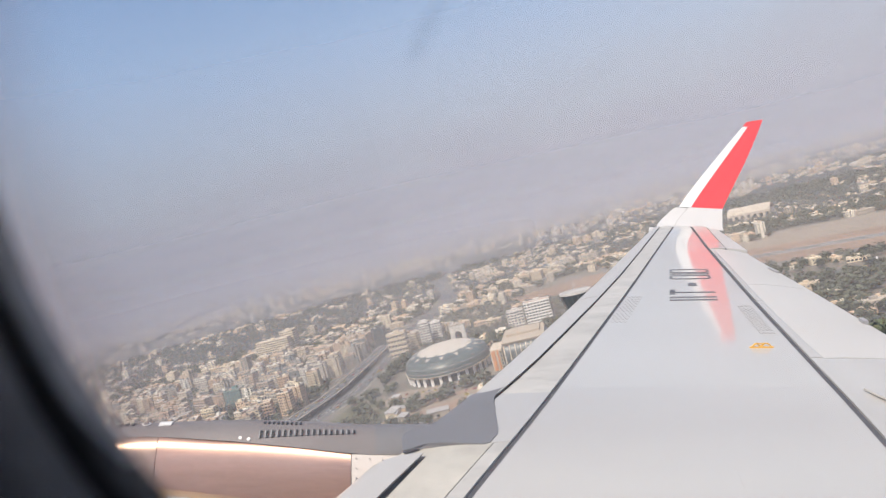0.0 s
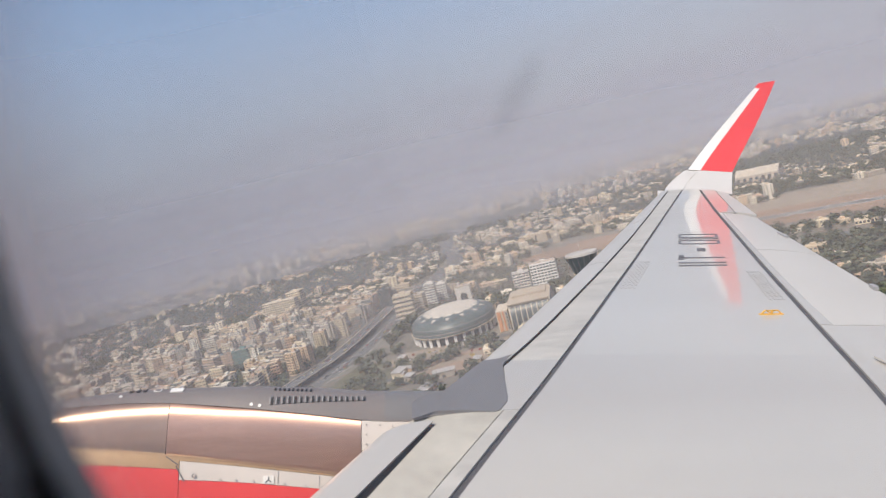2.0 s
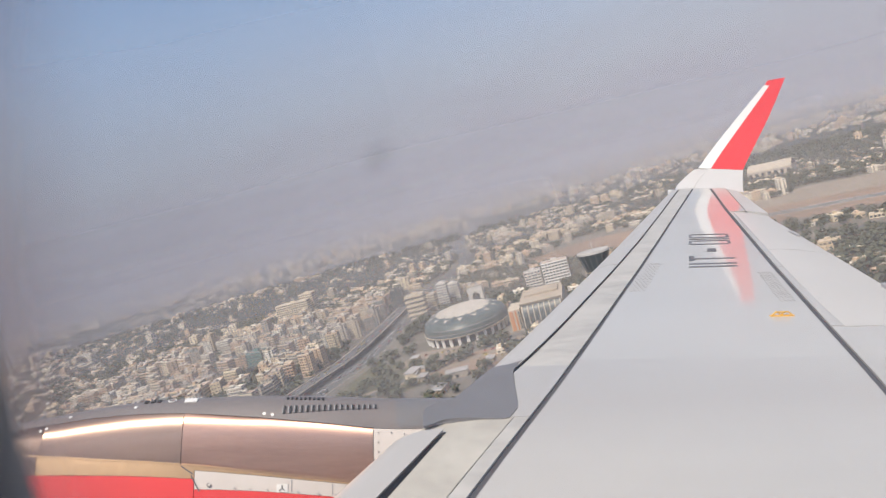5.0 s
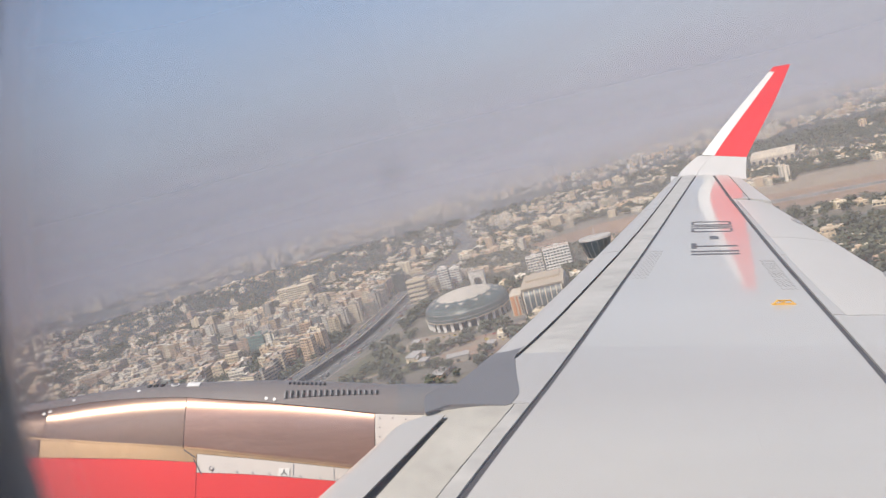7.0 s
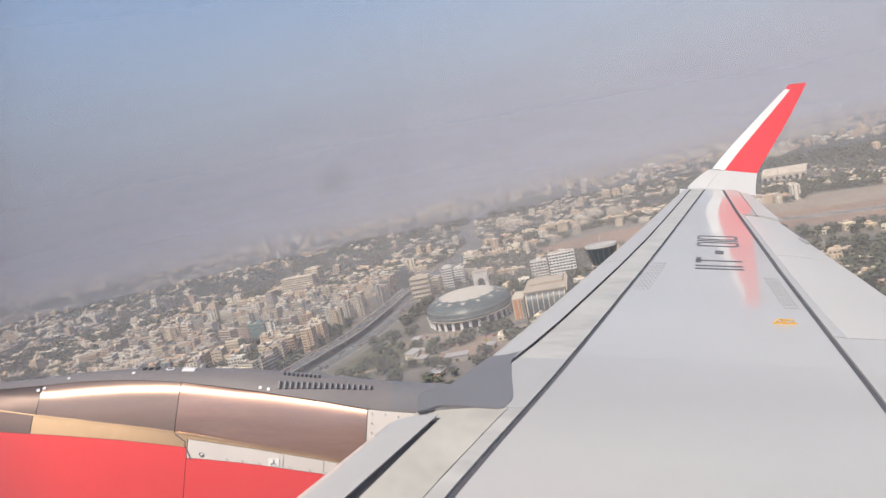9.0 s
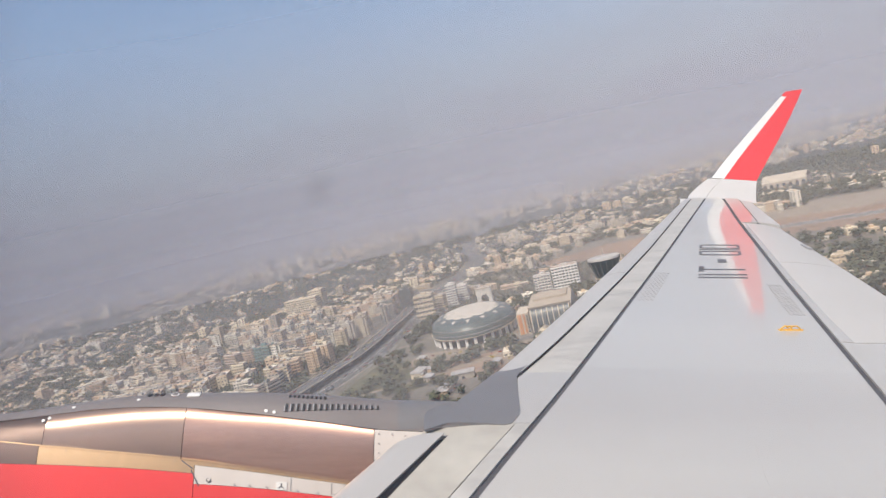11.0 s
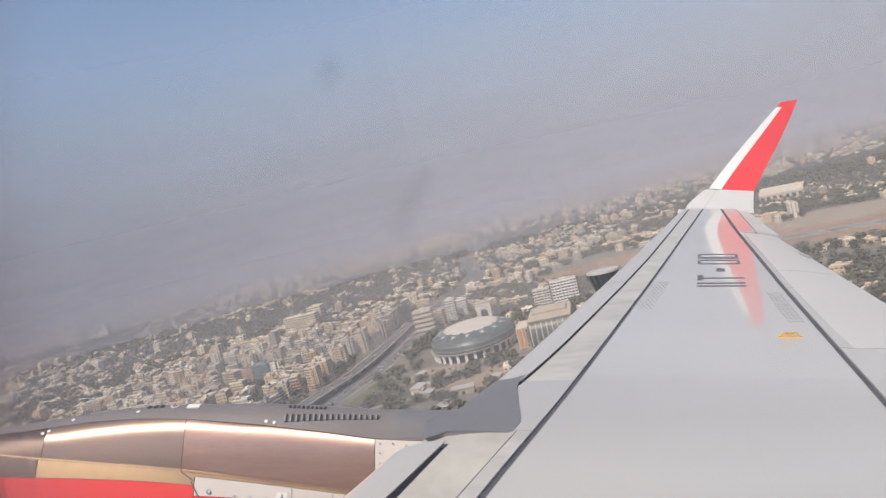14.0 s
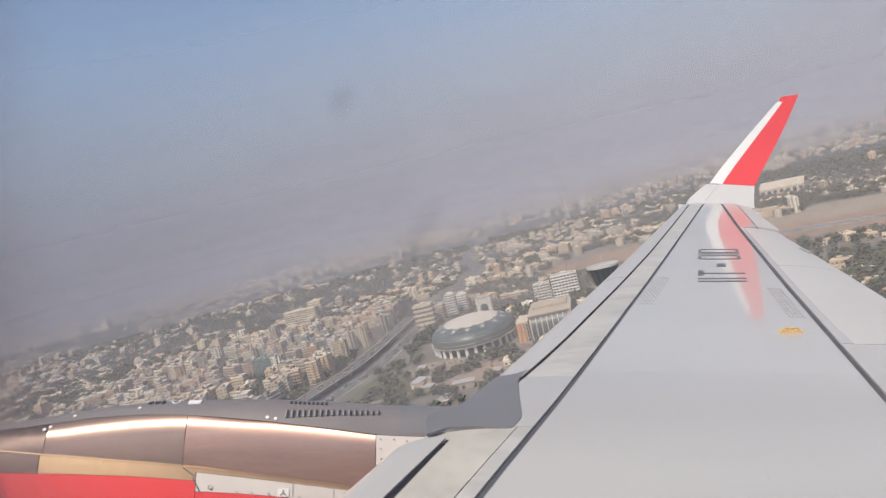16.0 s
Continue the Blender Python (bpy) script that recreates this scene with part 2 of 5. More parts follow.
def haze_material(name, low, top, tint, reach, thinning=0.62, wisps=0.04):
    """Haze imitated by a pale translucent sheet: dense near the ground, clear at its top."""
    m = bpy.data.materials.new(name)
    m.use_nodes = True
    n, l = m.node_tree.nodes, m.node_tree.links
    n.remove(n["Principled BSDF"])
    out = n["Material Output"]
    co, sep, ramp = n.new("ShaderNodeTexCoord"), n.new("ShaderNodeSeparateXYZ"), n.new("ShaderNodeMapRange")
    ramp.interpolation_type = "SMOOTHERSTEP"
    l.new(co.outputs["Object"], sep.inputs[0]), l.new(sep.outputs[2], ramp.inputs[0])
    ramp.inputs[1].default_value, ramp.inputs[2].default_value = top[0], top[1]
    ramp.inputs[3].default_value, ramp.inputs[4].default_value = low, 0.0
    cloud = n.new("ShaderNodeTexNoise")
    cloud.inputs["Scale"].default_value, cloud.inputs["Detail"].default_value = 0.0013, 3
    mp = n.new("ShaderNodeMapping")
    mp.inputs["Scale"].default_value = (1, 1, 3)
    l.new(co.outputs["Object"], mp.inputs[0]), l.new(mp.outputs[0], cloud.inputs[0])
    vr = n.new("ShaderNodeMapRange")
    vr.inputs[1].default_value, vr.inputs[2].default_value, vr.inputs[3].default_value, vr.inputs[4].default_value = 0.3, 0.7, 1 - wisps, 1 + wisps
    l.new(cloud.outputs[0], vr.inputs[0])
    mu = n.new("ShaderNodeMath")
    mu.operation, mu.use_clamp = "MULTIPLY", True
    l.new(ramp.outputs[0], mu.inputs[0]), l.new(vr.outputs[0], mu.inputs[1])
    # the haze thins to the right, to fit the camera's view
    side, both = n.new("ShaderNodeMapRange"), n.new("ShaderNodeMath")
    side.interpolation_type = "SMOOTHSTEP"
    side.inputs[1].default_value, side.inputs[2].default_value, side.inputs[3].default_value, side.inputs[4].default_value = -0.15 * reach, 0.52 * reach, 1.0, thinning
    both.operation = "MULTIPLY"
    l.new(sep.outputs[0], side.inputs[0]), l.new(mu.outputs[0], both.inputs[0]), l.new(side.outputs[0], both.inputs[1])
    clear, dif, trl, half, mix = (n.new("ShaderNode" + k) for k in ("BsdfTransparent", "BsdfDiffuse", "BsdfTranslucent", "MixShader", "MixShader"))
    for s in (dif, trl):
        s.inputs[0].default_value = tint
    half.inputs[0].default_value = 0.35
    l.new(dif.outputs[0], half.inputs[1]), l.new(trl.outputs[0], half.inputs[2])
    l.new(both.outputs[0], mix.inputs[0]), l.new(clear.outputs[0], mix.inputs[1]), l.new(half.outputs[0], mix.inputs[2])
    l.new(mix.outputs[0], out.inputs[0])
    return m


def pane_material():
    """Clear acrylic with a thin film of dust that scatters daylight."""
    m = bpy.data.materials.new("dusty acrylic")
    m.use_nodes = True
    n, l = m.node_tree.nodes, m.node_tree.links
    n.remove(n["Principled BSDF"])
    clear, dust, mix, tex, rng_ = n.new("ShaderNodeBsdfTransparent"), n.new("ShaderNodeBsdfTranslucent"), n.new("ShaderNodeMixShader"), n.new("ShaderNodeTexNoise"), n.new("ShaderNodeMapRange")
    dust.inputs[0].default_value = (0.95, 0.92, 0.92, 1)
    tex.inputs["Scale"].default_value = 9
    rng_.inputs[3].default_value, rng_.inputs[4].default_value = 0.10, 0.15
    co = n.new("ShaderNodeTexCoord")
    l.new(co.outputs["Object"], tex.inputs[0]), l.new(tex.outputs[0], rng_.inputs[0]), l.new(rng_.outputs[0], mix.inputs[0])
    l.new(clear.outputs[0], mix.inputs[1]), l.new(dust.outputs[0], mix.inputs[2])
    # brown darkening painted round the pane's edge stands in for the window's soft reflection
    mp, size, rim, murk, last = n.new("ShaderNodeMapping"), n.new("ShaderNodeVectorMath"), n.new("ShaderNodeMapRange"), n.new("ShaderNodeBsdfTranslucent"), n.new("ShaderNodeMixShader")
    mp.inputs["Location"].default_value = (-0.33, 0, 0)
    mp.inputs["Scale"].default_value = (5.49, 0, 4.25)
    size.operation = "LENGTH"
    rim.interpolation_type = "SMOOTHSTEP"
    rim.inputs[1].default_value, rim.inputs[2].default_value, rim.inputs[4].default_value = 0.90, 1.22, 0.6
    murk.inputs[0].default_value = (0.52, 0.375, 0.325, 1)
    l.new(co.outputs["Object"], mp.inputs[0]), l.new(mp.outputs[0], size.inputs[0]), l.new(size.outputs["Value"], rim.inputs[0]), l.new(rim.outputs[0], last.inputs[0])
    l.new(mix.outputs[0], last.inputs[1]), l.new(murk.outputs[0], last.inputs[2]), l.new(last.outputs[0], n["Material Output"].inputs[0])
    return m


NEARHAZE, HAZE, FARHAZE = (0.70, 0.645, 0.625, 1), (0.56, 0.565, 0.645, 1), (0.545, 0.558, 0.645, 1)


# ---- building tools ----
def empty(name, m=None, **tags):
    ob = new(name)
    if m is not None:
        ob.matrix_world = m
    return tagged(ob, **tags)


def part(name, bm, material, parent=None, label="", smooth=False):
    me = bpy.data.meshes.new(name)
    bm.to_mesh(me)
    bm.free()
    if smooth:
        for p in me.polygons:
            p.use_smooth = True
        me.set_sharp_from_angle(angle=radians(35))
    me.materials.append(material)
    ob = new(name, me)
    if parent is not None:
        ob.parent = parent
    if label:
        ob["label"] = label
    return ob


def box(bm, x0, x1, y0, y1, z0, z1):
    vs = [bm.verts.new(p) for p in ((x0, y0, z0), (x1, y0, z0), (x1, y1, z0), (x0, y1, z0), (x0, y0, z1), (x1, y0, z1), (x1, y1, z1), (x0, y1, z1))]
    for f in ((3, 2, 1, 0), (4, 5, 6, 7), (0, 1, 5, 4), (1, 2, 6, 5), (2, 3, 7, 6), (3, 0, 4, 7)):
        bm.faces.new([vs[i] for i in f])
    return vs


def boxes(*items, bevel=0.0):
    bm = bmesh.new()
    for it in items:
        box(bm, *it)
    if bevel:
        bmesh.ops.bevel(bm, geom=bm.edges[:], offset=bevel, segments=2, affect="EDGES", profile=0.6)
    return bm


def prism(pts, z0, z1):
    """An upright prism over a plan outline; z0 and z1 are numbers or functions of x, y."""
    bm = bmesh.new()
    lo = [bm.verts.new((x, y, z0(x, y) if callable(z0) else z0)) for x, y in pts]
    hi = [bm.verts.new((x, y, z1(x, y) if callable(z1) else z1)) for x, y in pts]
    bm.faces.new(hi), bm.faces.new(lo[::-1])
    for i in range(len(pts)):
        j = (i + 1) % len(pts)
        bm.faces.new((lo[i], lo[j], hi[j], hi[i]))
    bmesh.ops.recalc_face_normals(bm, faces=bm.faces[:])
    return bm


def grid(fn, nu, nv, thick=None):
    """A sheet of nu x nv cells from fn(u, v); thick: how far, as a vector, its back lies behind it."""
    bm = bmesh.new()
    layers = []
    for back in ((False, True) if thick is not None else (False,)):
        rows = []
        for i in range(nu + 1):
            rows.append([bm.verts.new(Vector(fn(i / nu, j / nv)) + (Vector(thick) if back else Vector())) for j in range(nv + 1)])
        layers.append(rows)
        for i in range(nu):
            for j in range(nv):
                bm.faces.new((rows[i][j], rows[i + 1][j], rows[i + 1][j + 1], rows[i][j + 1]))
    if thick is not None:
        a, b = layers
        rim = [(i, 0) for i in range(nu)] + [(nu, j) for j in range(nv)] + [(i, nv) for i in range(nu, 0, -1)] + [(0, j) for j in range(nv, 0, -1)]
        for k in range(len(rim)):
            (i, j), (p, q) = rim[k], rim[(k + 1) % len(rim)]
            bm.faces.new((a[i][j], a[p][q], b[p][q], b[i][j]))
    bmesh.ops.recalc_face_normals(bm, faces=bm.faces[:])
    return bm


# ---- the airliner, in its own axes: x aft, y outboard, z up from the eye ----
HEIGHT, CLIMB = 172.0, 14.3
airliner = empty("airliner", pose(-143, 0, HEIGHT, 0, CLIMB, 0), label="climbing airliner with grey wing, red sharklet and red engine cowl", category="airplane")
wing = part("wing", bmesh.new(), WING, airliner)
WZ, WD = -1.75, 0.115


def wz(x, y):
    return WZ + WD * y


def gap_bow(y):
    return float(np.interp(y, [4.9, 5.15, 5.7, 6.5, 7.7, 9.3, 11.7, 14.3], [-0.015, 0.012, 0.043, 0.066, 0.098, 0.117, 0.10, 0.066]))


def x_gap(y):
    return 0.86 + 0.502 * (y - 4.96) + gap_bow(y)


def x_nook(y):
    return 0.236 + 0.52 * (y - 3.94)


def x_front(y):
    return 0.31 + 0.505 * (y - 3.27) - 0.02 * max(0, min(1, (6 - y) / 2.5)) + float(np.interp(y, [3.3, 4.5, 5.2, 6.5, 7.7, 9.3, 11.7, 14.8], [0.03, 0.062, 0.064, 0.063, 0.068, 0.062, 0.044, 0.022]))


def x_rear(y):
    return 3.09 + 0.3365 * (y - 4.51) + float(np.interp(y, [4.5, 5.3, 6.0, 7.6, 9.0, 11.8, 15.0], [-0.03, -0.043, -0.053, -0.073, -0.073, -0.072, -0.015]))


def x_lip(y):
    return x_rear(y) + float(np.interp(y, [5.4, 6.1, 7.0, 11.6], [0.143, 0.118, 0.108, 0.098]))


def x_trail(y):
    return float(np.interp(y, [-0.2, 6.2, 6.5, 8.2, 11.35, 15.0], [4.45, 4.70, 4.77, 5.21, 6.01, 7.14]))


TIP = 14.85


def strip(xa, xb, ya, yb, drop_a=0.0, drop_b=0.0, thick=0.12, nu=4, nv=24, power=1.0):
    """A skin panel of the wing between two lines along the span."""
    def fn(u, v):
        y = ya + (yb - ya) * v
        x = xa(y) + (xb(y) - xa(y)) * u
        w = drop_a * (1 - u) ** power if drop_a else 0
        w += drop_b * u ** power if drop_b else 0
        return x, y, wz(x, y) - w
    return grid(fn, nu, nv, (0, 0, -thick))


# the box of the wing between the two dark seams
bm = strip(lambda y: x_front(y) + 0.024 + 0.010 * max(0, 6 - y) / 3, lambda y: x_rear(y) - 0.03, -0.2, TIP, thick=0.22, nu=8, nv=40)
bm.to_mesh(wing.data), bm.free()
part("front_seam", strip(lambda y: x_front(y) - 0.03, lambda y: x_front(y) + 0.055, -0.2, TIP, 0.014, 0.014, 0.06, 1, 30), SEAL, wing, "dark rubber seam along the front spar")
part("rear_seam", strip(lambda y: x_rear(y) - 0.04, lambda y: x_rear(y) + 0.03, -0.2, TIP, 0.014, 0.014, 0.06, 1, 30), SEAL, wing, "dark rubber seam along the rear spar")
part("fixed_leading_edge", strip(lambda y: x_gap(y) + 0.012, lambda y: x_front(y) - 0.012, 4.86, TIP, 0.014, 0.0, 0.16, 4, 30, 1.5), WINGEDGE, wing, "worn grey fixed leading edge")
part("fixed_leading_edge", strip(lambda y: x_nook(y) + 0.012 + 0.036 * max(0, 3.94 - y), lambda y: x_front(y) - 0.106, -0.2, 4.055, 0.016, 0.0, 0.16, 4, 12, 1.5), CREAMEDGE, wing, "stained beige fixed leading edge")


part("fixed_leading_edge", strip(lambda y: float(np.interp(y, [4.06, 4.19, 4.59, 4.83, 4.86], [0.61, 0.685, 0.735, 0.768, 0.83])), lambda y: x_front(y) - 0.012, 4.06, 4.858, 0.0, 0.0, 0.16, 3, 8), WING, wing)


def slat(ya, yb, chord, lift, edge=x_gap):
    """A drooped slat: a curved nose that wraps forward and down, with a thin trailing edge."""
    def fn(u, v):
        y = ya + (yb - ya) * v
        a = u * 2.6
        c = chord - (0.0165 * (y - 5.1) if y > 5.1 else 0) + (gap_bow(y) if edge is x_gap else 0)
        x = edge(y) - c * (math.sin(min(a, 1.57)) if a < 1.57 else 1 - 0.5 * (1 - math.cos(a - 1.57)))
        z = wz(0, y) + lift - 0.40 * c * (1 - math.cos(a))
        return x, y, z
    return grid(fn, 10, 14, (-0.012, 0, -0.02))


SPANS = [(4.86, 7.9), (7.92, 10.7), (10.72, 13.0), (13.02, 14.72)]
for ya, yb in SPANS:
    part("slat", slat(ya, yb, 0.257, 0.003), SLAT, wing, "", True)
    part("slat_shadow_gap", strip(lambda y: x_gap(y) - 0.07, lambda y: x_gap(y) + 0.014, ya, yb, 0.035, 0.016, 0.03, 1, 10), BLACK, wing)
part("slat_end_seal", strip(lambda y: x_nook(y) - 0.16, lambda y: x_front(y) - 0.106, 3.945, 4.06, 0.03, 0.004, 0.05, 3, 3), CREAMEDGE, wing)
part("slat", slat(-0.2, 3.94, 0.316, 0.004, x_nook), SLAT, wing, "", True)
part("slat_shadow_gap", strip(lambda y: x_nook(y) - 0.15, lambda y: x_nook(y) + 0.02 + 0.045 * (3.94 - y), -0.2, 3.93, 0.05, 0.028, 0.03, 1, 10), BLACK, wing)
part("panel_strip", strip(lambda y: x_front(y) - 0.10, lambda y: x_front(y) - 0.012, -0.2, 4.055, 0.0, 0.0, 0.16, 1, 10), WINGEDGE, wing, "narrow grey strip before the front seam")
# spoilers, aileron and flaps behind the rear seam
for ya, yb in ((-0.2, 2.9), (2.92, 5.5), (5.52, 7.6), (7.62, 9.7), (9.72, 11.6)):
    part("spoiler", strip(lambda y: x_rear(y) + 0.025, x_lip, ya, yb, 0.0, 0.006, 0.05, 2, 8), WING, wing)
part("hinge_panel", strip(lambda y: x_rear(y) + 0.025, lambda y: x_rear(y) + 0.30, 11.62, TIP - 0.05, 0.0, 0.0, 0.06, 2, 8), WING, wing, "grey panel before the aileron")
part("hinge_gap", strip(lambda y: x_rear(y) + 0.29, lambda y: x_rear(y) + 0.33, 11.62, TIP - 0.15, 0.012, 0.012, 0.04, 1, 8), SEAL, wing, "dark hinge line of the aileron")
part("aileron", strip(lambda y: x_rear(y) + 0.318, x_trail, 11.62, TIP - 0.25, 0.0, 0.05, 0.06, 4, 8), FLAP, wing)
for ya, yb in ((5.55, 8.6), (8.62, 11.6)):
    part("flap", strip(lambda y: x_lip(y) + 0.012, x_trail, ya, yb, 0.02, 0.10, 0.08, 6, 12, 1.6), FLAP, wing)
part("flap", strip(lambda y: x_lip(y) + 0.012, x_trail, -0.2, 5.53, 0.02, 0.10, 0.08, 6, 10, 1.6), WING, wing)


def fairing(y):
    bm = bmesh.new()
    bmesh.ops.create_uvsphere(bm, u_segments=12, v_segments=8, radius=1, matrix=Matrix.LocRotScale((x_trail(y) - 0.38, y, wz(0, y) - 0.25), Euler((0, 0.09, 0.3)), (0.5, 0.10, 0.11)))
    return part("flap_track_fairing", bm, FLAP, wing, "", True)


for y in (7.2, 9.6, 11.4):
    fairing(y)
for xa, ya, xb, yb in ((5.50, 9.72, 5.55, 10.02), (4.80, 6.86, 4.84, 7.0)):
    part("trailing_edge_bracket", prism([(xa, ya), (xa + 0.05, ya), (xb + 0.05, yb), (xb, yb)], lambda x, y: wz(x, y) - 0.12, lambda x, y: wz(x, y) - 0.055), INKFAINT, wing, "small dark bracket")


# the sharklet: white root that curves up, white leading strip, red blade
def blade(h):
    """Leading and trailing point of the sharklet at height share h."""
    zl, zt = -0.06 + 2.36 * h, -0.14 + 2.50 * h
    bend = 0.6325 * math.tanh(2.6 * h) ** 0.6
    yl, yt = 14.85 + bend + 0.52 * h, 14.75 + bend + 0.62 * h
    hb = 0.185
    if h <= hb:
        s = h / hb
        xl = 5.84 + 0.61 * s ** 1.15
        xt = 7.22 + 0.22 * s ** 0.8
    else:
        s = (h - hb) / (1 - hb)
        xl, xt = 6.51 + 1.85 * s, 7.44 + 1.30 * s + 0.075 * math.sin(math.pi * s)
    return Vector((xl, yl, zl)), Vector((xt, yt, zt))


def blade_sheet(h0, h1, c0, c1, out=0.0, n=10):
    def fn(u, v):
        h = h0 + (h1 - h0) * v
        a, b = blade(h)
        s0, s1 = c0(h), c1(h)
        p = a.lerp(b, s0 + (s1 - s0) * u)
        return p + Vector((0, -out, 0.0))
    return grid(fn, 4, n, (0, 0.05, -0.01))


stripe = lambda h: 0.27 + 0.04 * (h - 0.185) / 0.815
winglet = part("sharklet", blade_sheet(0.0, 0.185, lambda h: 0.265, lambda h: 1, n=12), SHADEDWHITE, airliner, "white curved sharklet root", True)
part("tip_fairing", blade_sheet(0.0, 0.18, lambda h: 0, lambda h: 0.262, out=-0.01, n=12), SHADEDWHITE, winglet, "pale curved tip fairing", True)
part("leading_stripe", blade_sheet(0.186, 0.955, lambda h: 0, stripe), WHITE, winglet, "white leading edge stripe", True)
part("red_blade", blade_sheet(0.186, 1.0, lambda h: stripe(h) if h < 0.955 else 0, lambda h: 1, n=24), RED, winglet, "red painted sharklet blade", True)
part("wing_tip", grid(lambda u, v: Vector((x_gap(TIP - 0.15) - 0.08 + 0.9 * u, TIP - 0.03 + 0.25 * v * (1 - 0.3 * u), wz(0, TIP) - 0.04 - 0.03 * u + 0.02 * v)), 6, 3, (0, 0, -0.1)), WHITE, wing, "white wing tip cap", True)

# writing on the wing, as bars
def bar(x0, x1, y0, y1, m=INK, skew=0.0, h=0.004):
    bm = prism([(x0, y0), (x1, y0 + skew), (x1, y1 + skew), (x0, y1)], lambda x, y: wz(x, y) - 0.002, lambda x, y: wz(x, y) + h)
    return part("marking_bar", bm, m, wing)


def xm(y):
    return 3.14 + 0.41 * (y - 7.66)


def mark(y0, y1, u0=0.0, u1=1.0, m=INK):
    """A bar of the registration: along the span from y0 to y1, across the chord from u0 to u1."""
    bm = prism([(xm(y0) + 0.54 * u0, y0), (xm(y0) + 0.54 * u1, y0), (xm(y1) + 0.54 * u1, y1), (xm(y1) + 0.54 * u0, y1)], lambda x, y: wz(x, y) - 0.002, lambda x, y: wz(x, y) + 0.004)
    return part("marking_bar", bm, m, wing)


mark(7.66, 7.71), mark(7.80, 7.85), mark(8.06, 8.11), mark(7.98, 8.24, 0.0, 0.12), mark(8.46, 8.64, 0.42, 0.62)
for y in (8.90, 9.34):
    mark(y, y + 0.045, 0.06, 0.94), mark(y + 0.22, y + 0.265, 0.06, 0.94), mark(y + 0.03, y + 0.235, 0.0, 0.07), mark(y + 0.03, y + 0.235, 0.93, 1.0)
mark(9.24, 9.28)
for i in range(4):
    for j in range(11):
        y = 6.74 + j * 0.11
        a = x_front(y) + 0.075 + i * 0.042
        bar(a, a + 0.014, y, y + 0.05 + 0.02 * ((i * 3 + j) % 3), INKFAINT)
        y = 6.24 + j * 0.105
        a = x_rear(y) - 0.215 + i * 0.04
        bar(a, a + 0.014, y, y + 0.05 + 0.02 * ((i * 3 + j) % 3), INKFAINT)
bm = bmesh.new()
box(bm, 3.07, 3.27, 5.80, 5.83, -1.085, -1.074)
for (xa, za), (xb, zb) in (((3.085, -1.076), (3.12, -1.047)), ((3.12, -1.050), (3.222, -1.050)), ((3.222, -1.047), (3.257, -1.076)), ((3.128, -1.047), (3.162, -1.074)), ((3.162, -1.074), (3.196, -1.047))):
    vs = [bm.verts.new((x, yy, z + dz)) for yy in (5.808, 5.824) for x, z, dz in ((xa, za, -0.005), (xb, zb, -0.005), (xb, zb, 0.005), (xa, za, 0.005))]
    for f in ((0, 1, 2, 3), (7, 6, 5, 4), (0, 4, 5, 1), (1, 5, 6, 2), (2, 6, 7, 3), (3, 7, 4, 0)):
        bm.faces.new([vs[k] for k in f])
bmesh.ops.recalc_face_normals(bm, faces=bm.faces[:])
part("rope_bracket", bm, YELLOW, wing, "yellow escape rope bracket")
part("scratch", prism([(1.894, 3.778), (1.835, 3.617), (1.75, 3.347), (1.753, 3.345), (1.838, 3.615), (1.897, 3.776)], lambda x, y: wz(x, y) - 0.002, lambda x, y: wz(x, y) + 0.0015), HAIRLINE, wing, "faint scratch in the wing paint")
part("spoiler_corner", prism([(3.335, 4.765), (3.49, 4.73), (3.49, 4.40), (3.346, 4.557)], lambda x, y: wz(x, y) - 0.01, lambda x, y: wz(x, y) + 0.005), WING, wing, "raised pale corner of the inner spoiler")

# engine nacelle: one cross-section with a firm shoulder, swelling and tapering along x
NCY, NCZ = 4.95, -2.35
PROFILE = [(-4.1, 0.66), (-4.0, 0.72), (-3.7, 0.76), (-3.2, 0.80), (-2.7, 0.845), (-2.4, 0.878), (-2.2, 0.906), (-1.9, 0.953), (-1.65, 0.982), (-1.4, 0.994), (-1.1, 0.997), (-0.8, 0.995), (-0.45, 0.975), (-0.1, 0.945), (0.4, 0.93), (1.0, 0.85)]
TURN = [(-3.9, -195), (-3.2, -160), (-2.0, -95), (-1.0, -40), (0, -15.2), (0.055, 10), (0.14, 36), (0.19, 49), (0.25, 62), (0.34, 67), (0.5, 70), (1.3, 94), (2.6, 160)]
S_ = np.linspace(-3.9, 2.6, 651)
A_ = np.radians(np.interp(S_, *zip(*TURN)))
Y_ = np.concatenate([[0], np.cumsum(-np.cos((A_[1:] + A_[:-1]) / 2) * 0.01)])
Z_ = np.concatenate([[0], np.cumsum(-np.sin((A_[1:] + A_[:-1]) / 2) * 0.01)])
Y_, Z_ = Y_ + 4.64 - Y_[390], Z_ - 1.262 - Z_[390]


def nac(x, s, out=0.0):
    """The point of the cowl at x and s metres inboard of its crest, lifted by out."""
    k = float(np.interp(x, *zip(*PROFILE)))
    a = float(np.interp(s, S_, A_))
    return Vector((x, NCY + (float(np.interp(s, S_, Y_)) - NCY) * k - out * math.sin(a), NCZ + (float(np.interp(s, S_, Z_)) - NCZ) * k + out * math.cos(a)))


